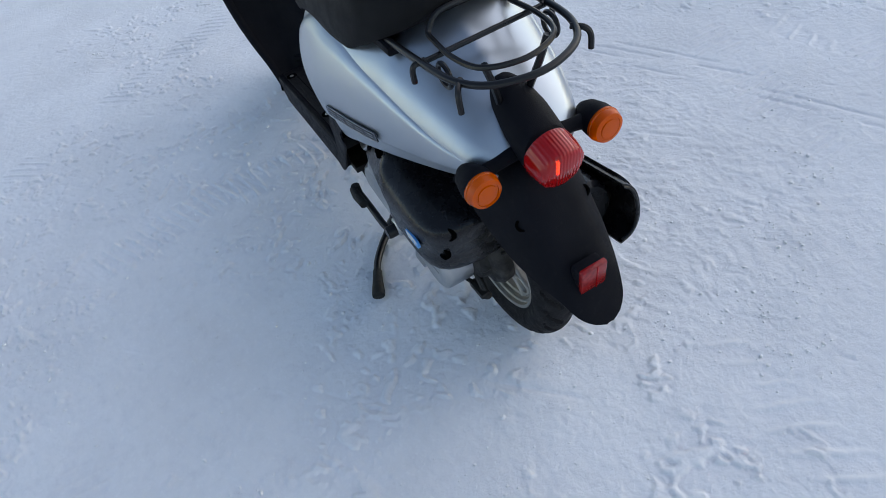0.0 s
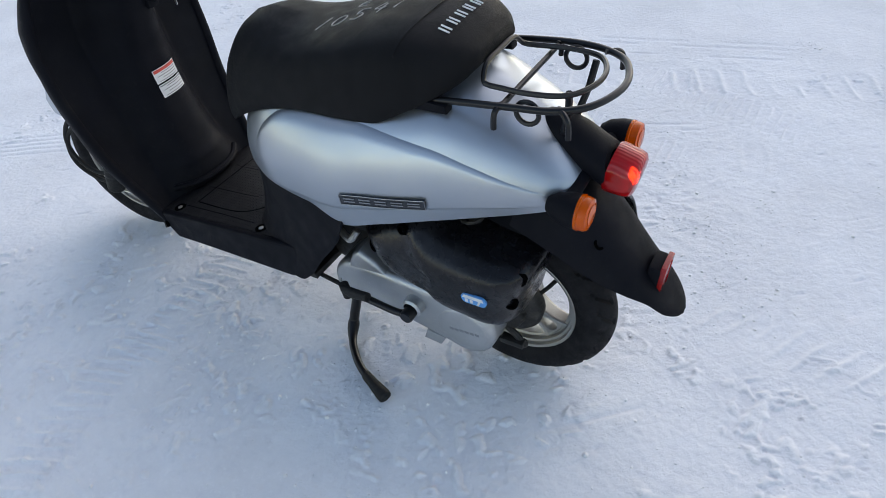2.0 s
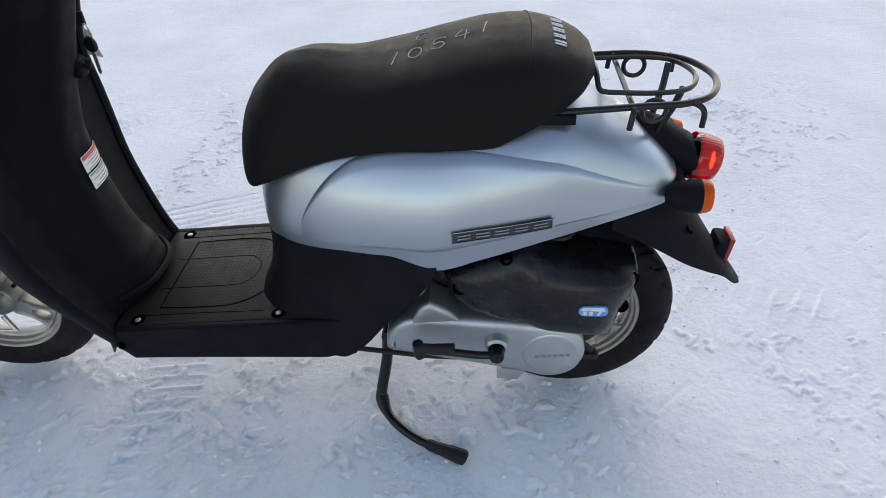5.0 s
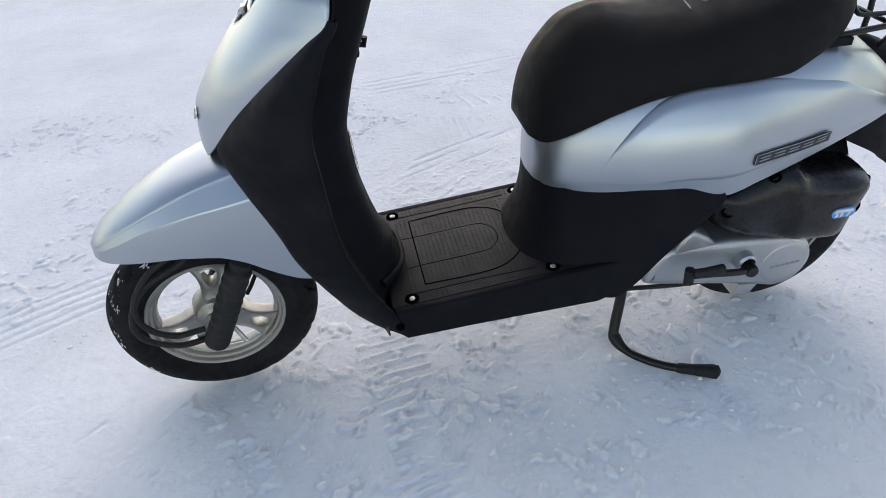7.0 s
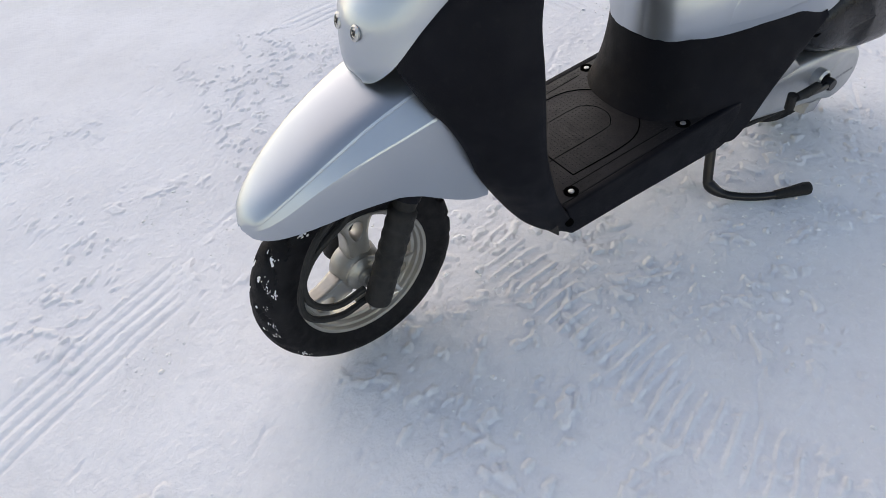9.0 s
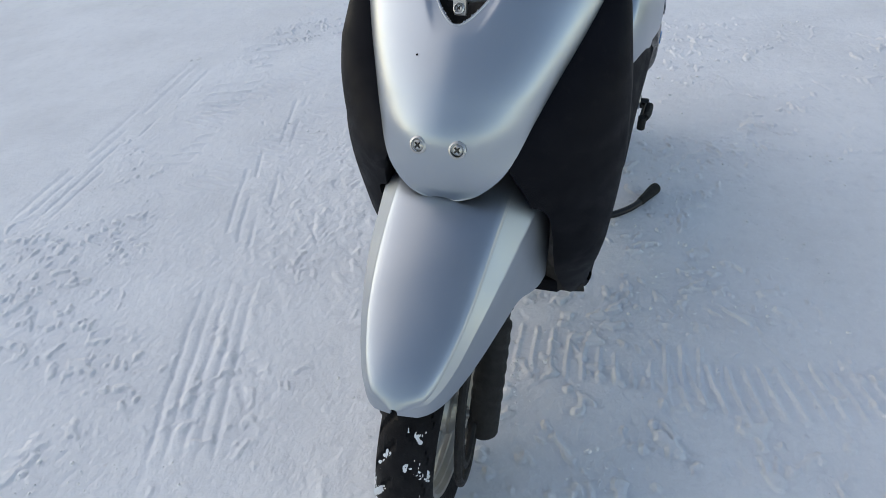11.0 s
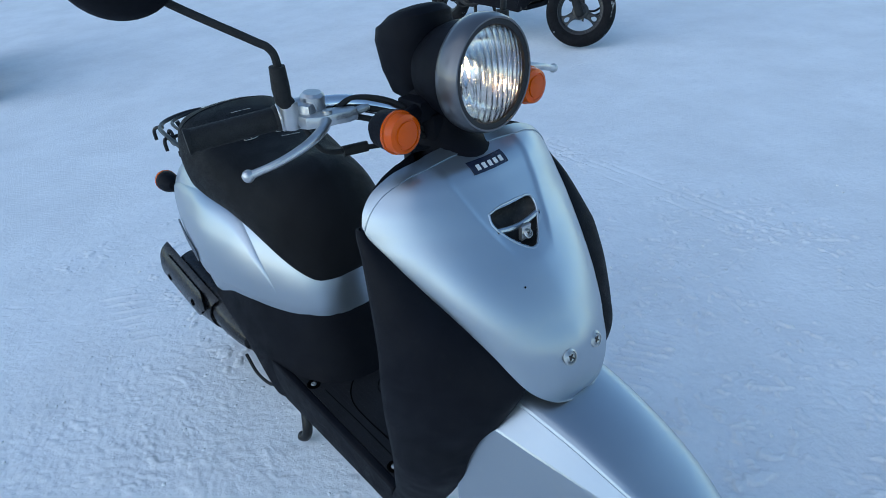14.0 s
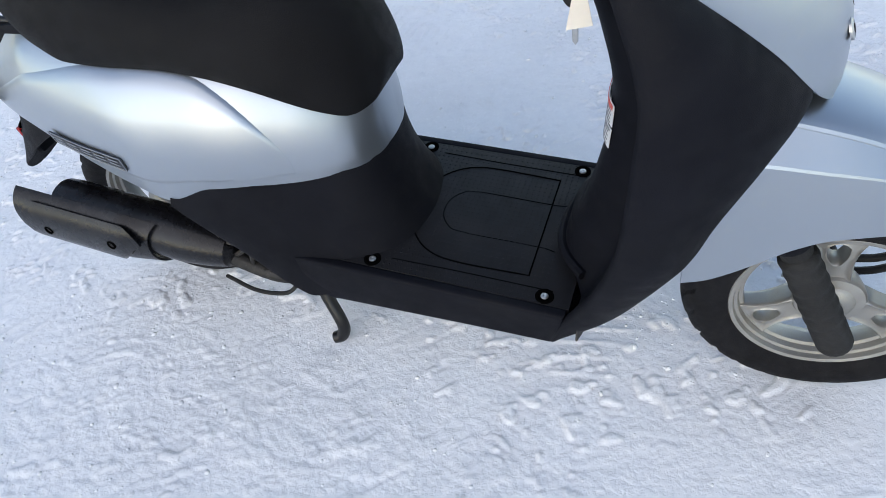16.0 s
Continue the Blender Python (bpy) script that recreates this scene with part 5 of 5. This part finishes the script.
    part("lens_glass", lathe(k92([(0.0001, 0.0185), (0.02, 0.0178), (0.04, 0.0150), (0.057, 0.0105), (0.068, 0.0055), (0.0675, 0.0035), (0.056, 0.0085), (0.04, 0.013), (0.0001, 0.0165)]), o, n, 56), GLASS, lamp_body, "clear headlight glass with faint flutes").visible_shadow = False
    part("headlight_bulb", join(ball(o + np.array((-0.045, 0.0, 0.004)), 0.0064, (1.6, 1, 1), 12)), BULB, lamp_body)
    part("bulb_base", tube([o + np.array((-0.078, 0.0, 0.004)), o + np.array((-0.052, 0.0, 0.004))], 0.010, 12), STEEL, lamp_body)
    rows = []
    for k, (z, a, b, cx) in enumerate([(0.945, 0.02, 0.028, 0.015), (0.955, 0.038, 0.040, 0.008), (0.985, 0.046, 0.047, 0.002), (1.025, 0.050, 0.053, 0.0), (1.042, 0.049, 0.052, 0.003), (1.055, 0.044, 0.047, 0.006), (1.064, 0.034, 0.038, 0.008), (1.069, 0.020, 0.023, 0.010), (1.0705, 0.006, 0.007, 0.010)]):
        rows.append([(cx + a * np.sign(math.cos(w)) * abs(math.cos(w)) ** 0.8, b * np.sign(math.sin(w)) * abs(math.sin(w)) ** 0.8, z - 0.25 * (a * np.sign(math.cos(w)) * abs(math.cos(w)) ** 0.8) * (-1 if z > 1.05 else 0)) for w in np.linspace(0, 2 * np.pi, 36, endpoint=False)])
    part("meter_housing", sheet(np.array(rows), close_v=True), PLASTIC, root, "black instrument housing behind the headlight", m=m)
    for s in (1, -1):
        o = np.array((0.092, s * 0.128, 0.945))
        sig = part("front_signal", join(lathe([(0.0001, -0.036), (0.014, -0.034), (0.024, -0.02), (0.0265, 0.0), (0.0270, 0.008), (0.025, 0.010)], o, (1, 0, 0.02), 30), tube([(0.05, s * 0.04, 0.945), (0.07, s * 0.09, 0.945), (0.078, s * 0.115, 0.945)], [0.012, 0.010, 0.014], 12)), PLASTIC, root, "black turn signal housing beside the headlight", m=m)
        part("signal_lens", lathe([(0.0278, 0.006), (0.0282, 0.010), (0.0262, 0.011), (0.0262, 0.019), (0.0245, 0.023), (0.0195, 0.0248), (0.019, 0.0236), (0.0165, 0.0240), (0.016, 0.0262), (0.010, 0.0272), (0.0001, 0.0276)], o, (1, 0, 0.02), 30), AMBER, sig, "orange turn signal lens")
        part("signal_back", lathe([(0.0001, 0.008), (0.025, 0.008)], o, (1, 0, 0.02), 30), REFLECTOR, sig)
    return root


scooter = tagged(build_scooter("scooter"), "silver and black motor scooter parked on its centre stand in snow", "scooter", "parked scooters")
scooter.matrix_basis = pose(0, 0, 0, -0.9, 0, -1.55)


STEERED = {"front_wheel", "front_fender", "fork_leg", "axle_bolt", "brake_plate", "front_cable", "handlebar", "steering_neck", "lamp_bracket", "headlight", "meter_housing", "front_signal"}


def parked_copy(at, turn, size, steer, paint, without, label):
    other = copy_thing(scooter, pose(*at, 0, 0, turn) @ Matrix.Scale(size, 4))
    swing = Matrix.Translation(STEER_FOOT) @ Matrix.Rotation(radians(steer), 4, STEER_AXIS) @ Matrix.Translation(-STEER_FOOT)
    for ob in other.children:
        if ob.name.split(".")[0] in STEERED:
            ob.matrix_basis = swing @ ob.matrix_basis
    gone = [ob for ob in other.children_recursive if ob.name.split(".")[0] in without]
    for ob in {k for o in gone for k in (o, *o.children_recursive)}:
        bpy.data.objects.remove(ob)
    for ob in other.children_recursive:
        old = ob.material_slots[0].material
        if old in paint:
            ob.material_slots[0].link = "OBJECT"
            ob.material_slots[0].material = paint[old]
    return tagged(other, label)


BEIGE = material("beige_paint", (0.21, 0.172, 0.118), 0.4, 0.1, 0.08, 4.0, 0.05, 900.0, coat=0.3)
BLACK_PAINT = material("black_paint", (0.007, 0.007, 0.010), 0.30, 0, 0.15, 5.0, coat=0.15, spec=0.3)
ALLOY_BLACK = material("black_wheel_paint", (0.015, 0.015, 0.016), 0.35, 0, 0.15, 10.0)
EXTRA = {"rear_rack", "warning_label", "crayon_mark", "ignition_lock", "badge", "sticker", "cowl_badge"}
DIM = material("unlit_bulb", (0.6, 0.6, 0.55), 0.2)
parked_copy((-2.49, 3.13, 0), -3.0, 1.1, 33.0, {SILVER: BEIGE, ALLOY: ALLOY_BLACK, BULB: DIM, TAIL_BULB: DIM}, EXTRA, "beige and black motor scooter parked on the snow")
parked_copy((-5.19, 0.01, 0), -1.5, 1.0, -6.0, {SILVER: BLACK_PAINT, ALLOY: ALLOY_BLACK, BULB: DIM, TAIL_BULB: DIM}, EXTRA, "black motor scooter parked on the snow")


# ---- snow ----
def snow_material():
    m = bpy.data.materials.new("packed_snow")
    m.use_nodes = True
    nt = m.node_tree
    p = nt.nodes["Principled BSDF"]
    co = nt.nodes.new("ShaderNodeTexCoord").outputs["Object"]

    def noise_tex(s, detail, rough=0.5):
        n = nt.nodes.new("ShaderNodeTexNoise")
        n.inputs["Scale"].default_value, n.inputs["Detail"].default_value, n.inputs["Roughness"].default_value = s, detail, rough
        nt.links.new(co, n.inputs["Vector"])
        return n.outputs["Fac"]

    def ramp(fac, lo, hi, a, b):
        r = nt.nodes.new("ShaderNodeMapRange")
        nt.links.new(fac, r.inputs[0])
        for i, v in enumerate((lo, hi, a, b)):
            r.inputs[i + 1].default_value = v
        return r.outputs[0]

    def mix(fac, one, two):
        x = nt.nodes.new("ShaderNodeMix")
        x.data_type = "RGBA"
        nt.links.new(fac, x.inputs[0])
        for sock, v in ((x.inputs[6], one), (x.inputs[7], two)):
            if isinstance(v, tuple):
                sock.default_value = (*v, 1.0)
            else:
                nt.links.new(v, sock)
        return x.outputs[2]

    # packed grains and clear icy specks, mottling for relief shade, broad patches, sparse grit
    col = mix(ramp(noise_tex(2.2, 8.0, 0.65), 0.3, 0.62, 0, 1), (0.76, 0.76, 0.765), (0.87, 0.872, 0.876))
    # these two grey mottles also stand in for soft shade in small hollows
    col = mix(ramp(noise_tex(30.0, 8.0, 0.75), 0.52, 0.70, 0, 0.40), col, (0.62, 0.63, 0.655))
    col = mix(ramp(noise_tex(9.0, 10.0, 0.8), 0.52, 0.68, 0, 0.2), col, (0.66, 0.67, 0.70))
    col = mix(ramp(noise_tex(120.0, 4.0, 0.7), 0.54, 0.70, 0, 0.5), col, (0.93, 0.93, 0.93))
    col = mix(ramp(noise_tex(5.0, 10.0, 0.75), 0.64, 0.82, 0, 0.4), col, (0.50, 0.45, 0.40))
    col = mix(ramp(noise_tex(38.0, 2.0, 0.4), 0.80, 0.84, 0, 0.6), col, (0.32, 0.27, 0.23))
    nt.links.new(col, p.inputs["Base Color"])
    p.inputs["Roughness"].default_value = 0.85
    p.inputs["Specular IOR Level"].default_value = 0.12
    b1, b2 = nt.nodes.new("ShaderNodeBump"), nt.nodes.new("ShaderNodeBump")
    b1.inputs["Strength"].default_value, b1.inputs["Distance"].default_value = 0.34, 0.003
    b2.inputs["Strength"].default_value, b2.inputs["Distance"].default_value = 0.22, 0.002
    nt.links.new(ramp(noise_tex(75.0, 6.0, 0.6), 0.42, 0.60, 0, 1), b1.inputs["Height"])
    nt.links.new(noise_tex(260.0, 3.0, 0.6), b2.inputs["Height"])
    nt.links.new(b1.outputs[0], b2.inputs["Normal"])
    nt.links.new(b2.outputs[0], p.inputs["Normal"])
    return m


SNOW = snow_material()


def lattice(rng, x, y, cell):
    """Smooth value noise on a grid of the given cell size."""
    u, v = x / cell, y / cell
    i, j = np.floor(u).astype(int), np.floor(v).astype(int)
    a, b = u - i, v - j
    a, b = a * a * (3 - 2 * a), b * b * (3 - 2 * b)
    val = lambda p, q: rng[((p * 7919) ^ (q * 104729)) % len(rng)]  # noqa: E731
    return (val(i, j) * (1 - a) + val(i + 1, j) * a) * (1 - b) + (val(i, j + 1) * (1 - a) + val(i + 1, j + 1) * a) * b


def snow_ground():
    step = 0.004
    grow = step * 1.04 ** np.arange(1, 61)
    far = np.cumsum(np.concatenate([grow, grow[-1] * 1.13 ** np.arange(1, 46)]))
    far = np.concatenate([far, far[-1] * np.array([1.5, 3, 8, 20])])
    xs, ys = np.arange(-1.9, 1.5, step), np.arange(-1.5, 1.7, step)
    xs = np.concatenate([xs[0] - far[::-1], xs, xs[-1] + far])
    ys = np.concatenate([ys[0] - far[::-1], ys, ys[-1] + far])
    X, Y = np.meshgrid(xs, ys, indexing="ij")
    rng = np.random.RandomState(3).rand(65521)
    coarse = np.maximum(np.gradient(xs)[:, None], np.gradient(ys)[None, :])
    noise_at = lattice

    def lattice_at(r, x, y, cell):
        return 0.5 + (noise_at(r, x, y, cell) - 0.5) * np.clip((cell - 1.6 * coarse) / cell, 0, 1)
    fade = np.clip((10.0 - np.hypot(X, Y)) / 6, 0, 1)
    soft = lambda f, a, b: np.clip((f - a) / (b - a), 0, 1) ** 2 * (3 - 2 * np.clip((f - a) / (b - a), 0, 1))  # noqa: E731
    # bend the coordinates a little so that no noise shows its grid
    U = X * 0.83 + Y * 0.56 + 0.05 * (lattice_at(rng, X + 50, Y, 0.13) - 0.5)
    V = -X * 0.56 + Y * 0.83 + 0.05 * (lattice_at(rng, X, Y + 50, 0.11) - 0.5)
    h = 0.008 * (lattice_at(rng, U, V, 0.8) - 0.5) + 0.005 * (lattice_at(rng, U + 9, V, 0.27) - 0.5) + 0.0022 * (lattice_at(rng, U + 19, V + 5, 0.07) - 0.5)
    # where the crust is broken up: loose patches, a few known ones, and the trodden side
    rough = soft(0.5 * lattice_at(rng, U + 31, V + 7, 0.5) + 0.3 * lattice_at(rng, U + 3, V + 17, 0.19) + 0.2 * lattice_at(rng, U, V + 40, 0.07), 0.50, 0.64)
    for px, py, r, much in ((-1.145, -0.098, 0.10, 1.0), (-1.42, -0.06, 0.12, 1.0), (-1.29, 0.033, 0.04, 1.0), (-1.52, -0.02, 0.11, 1.0), (-1.19, 0.24, 0.05, 1.0), (-0.74, 0.2, 0.16, 0.7), (-0.62, 0.33, 0.14, 0.7), (0.27, 0.15, 0.07, 0.9), (-0.9, 0.5, 0.15, 0.5), (-0.3, 1.62, 0.3, 0.8)):
        rough = np.maximum(rough, much * soft(1 - np.hypot(X - px, Y - py) / r + 0.9 * (lattice_at(rng, U + 60, V, 0.05) - 0.5), 0.1, 0.5))
    trodden = soft(-Y, 0.05, 0.30) * soft(Y, -1.0, -0.6) * soft(X, -1.3, -0.9) * soft(-X, -0.25, 0.15)
    rough = np.maximum(0.12 + 0.88 * rough, trodden * (0.10 + 0.45 * soft(lattice_at(rng, U + 77, V + 3, 0.05), 0.35, 0.65)))
    lumps = 0.46 * lattice_at(rng, U, V, 0.026) + 0.54 * lattice_at(rng, U * 0.8 + 5, V * 1.15 + 2, 0.0105)
    crack = soft(0.035 - np.abs(lumps - 0.565), 0.0, 0.035)
    h += rough * (0.0046 * soft(lumps, 0.55, 0.63) - 0.0018 * crack + 0.0026 * (lattice_at(rng, U + 21, V + 8, 0.0105) - 0.5))
    # drawn-out waves where many feet and tyres have slid
    wave = 0.5 * lattice_at(rng, (U * 0.95 + V * 0.31) * 0.5 + 4, -U * 0.31 + V * 0.95, 0.020) + 0.5 * lattice_at(rng, (U * 0.8 - V * 0.6) * 0.6 + 8, U * 0.6 + V * 0.8, 0.011)
    h += (0.0008 + 0.0016 * trodden) * (soft(wave, 0.40, 0.66) - 0.5)
    # short nicks and shallow scrapes
    for ang, cell, depth, seed in ((26, 0.013, 0.0050, 4), (-12, 0.017, 0.0044, 14), (58, 0.012, 0.0040, 24), (40, 0.022, 0.0040, 34)):
        c, q = math.cos(radians(ang)), math.sin(radians(ang))
        nick = lattice_at(rng, (X * c + Y * q) * 0.30 + seed, -X * q + Y * c + seed, cell)
        h -= depth * soft(nick, 0.74, 0.90) * soft(lattice_at(rng, U + 90 + seed, V + 31, 0.22), 0.46, 0.62)
    # car tracks with straight grooves
    wob = 0.006 * (lattice_at(rng, U, V, 0.08) - 0.5)
    bend = (Y - (-0.719 + 0.375 * X + 0.055 * X * X)) * 0.93 + wob
    run = soft(lattice_at(rng, X * 0.7 + 11, Y * 0.7, 0.3), 0.32, 0.5) * soft(X, -0.1, 0.25)
    for k in (-0.066, -0.033, 0.0, 0.033, 0.066):
        h -= 0.0034 * np.exp(-((bend - k) / 0.0065) ** 2) * run
    for px, py, ang, gap, lines, length in ((-0.345, -0.86, 22.5, 0.036, 4, 0.32), (-0.80, -0.98, 19, 0.036, 2, 0.22), (-0.62, -1.55, 8, 0.04, 4, 0.6), (-0.7, 1.62, 174, 0.036, 4, 0.7)):
        c, q = math.cos(radians(ang)), math.sin(radians(ang))
        u, w = (X - px) * c + (Y - py) * q, -(X - px) * q + (Y - py) * c + wob
        for k in range(lines):
            broken = soft(lattice_at(rng, u + 7 * k, w * 0.2 + k, 0.11), 0.34, 0.52)
            h -= 0.0032 * np.exp(-((w - gap * (k - (lines - 1) / 2)) / 0.0060) ** 2) * soft(length - np.abs(u), 0, 0.12) * broken
    # prints of lugs: slanting bars across a band
    for px, py, ang, width, lug, slant, length in ((0.03, 0.16, 94, 0.15, 0.034, 0.05, 0.34), (-1.36, -0.21, 180, 0.13, 0.056, -0.6, 0.24), (-0.98, -0.92, 4, 0.16, 0.080, 0.15, 0.24), (-1.15, -1.39, 12, 0.18, 0.078, 0.2, 0.40), (-0.66, -1.28, 10, 0.14, 0.06, 0.1, 0.3),
                                                    (-0.42, -1.02, 160, 0.16, 0.034, 0.3, 0.6), (-1.0, -1.2, 158, 0.15, 0.034, 0.3, 0.4), (-1.1, 1.25, 150, 0.14, 0.034, 0.4, 0.7), (0.9, 0.55, 120, 0.14, 0.033, 0.4, 0.6), (0.02, 0.6, 100, 0.14, 0.035, 0.2, 0.3)):
        c, q = math.cos(radians(ang)), math.sin(radians(ang))
        u, w = (X - px) * c + (Y - py) * q, -(X - px) * q + (Y - py) * c
        band = soft(width / 2 - np.abs(w) + 1.5 * wob, 0.0, 0.015) * soft(length - np.abs(u), 0.0, 0.10)
        bars = np.exp(-(((u + slant * w + 2 * wob) % lug - lug / 2) / (0.12 * lug)) ** 2)
        patchy = soft(lattice_at(rng, U + ang, V, 0.11), 0.30, 0.55)
        h += band * patchy * (0.0046 * bars - 0.0016)
    # dents under the wheels and the stand
    for px, py, r in ((0.388, 0.0, 0.10), (-0.45, 0.13, 0.03), (-0.45, -0.13, 0.03)):
        h -= 0.006 * np.exp(-((X - px) ** 2 + (Y - py) ** 2) / (r * r))
    h *= fade
    h -= 0.002
    v = np.stack([X, Y, h], -1).reshape(-1, 3)
    idx = np.arange(X.size).reshape(X.shape)
    f = np.stack([idx[:-1, :-1], idx[1:, :-1], idx[1:, 1:], idx[:-1, 1:]], -1).reshape(-1, 4)
    me = bpy.data.meshes.new("ground")
    me.vertices.add(len(v))
    me.vertices.foreach_set("co", v.astype(np.float32).ravel())
    me.loops.add(f.size)
    me.loops.foreach_set("vertex_index", f.astype(np.int32).ravel())
    me.polygons.add(len(f))
    me.polygons.foreach_set("loop_start", np.arange(0, f.size, 4, dtype=np.int32))
    me.polygons.foreach_set("use_smooth", np.ones(len(f), bool))
    me.update(calc_edges=True)
    me.materials.append(SNOW)
    return tagged(new("ground", me), "packed trodden snow with tyre tracks and crumbs", "snow", kind="structure")


snow_ground()


def crumbs():
    """Loose crumbs of snow scattered on the ground."""
    rng = random.Random(11)
    bits = []
    heaps = [(rng.gauss(-0.6, 0.75), rng.gauss(0.15, 0.75), rng.uniform(0.03, 0.16)) for _ in range(70)]
    for k in range(2800):
        cx, cy, spread = rng.choice(heaps)
        x, y = rng.gauss(cx, spread), rng.gauss(cy, spread)
        s = rng.uniform(0.0009, 0.0026) * (1.9 if k % 9 == 0 else 1.0)
        bits.append(moved(ball((0, 0, 0), s, (rng.uniform(0.8, 1.9), rng.uniform(0.8, 1.6), 0.55), 5), pose(x, y, 0.0, 0, 0, rng.uniform(0, 180))))
    ob = part("snow_crumbs", join(*bits), SNOW, None, sharp=80)
    return tagged(ob, "loose crumbs of snow scattered on packed snow", "snow", kind="stuff")


crumbs()
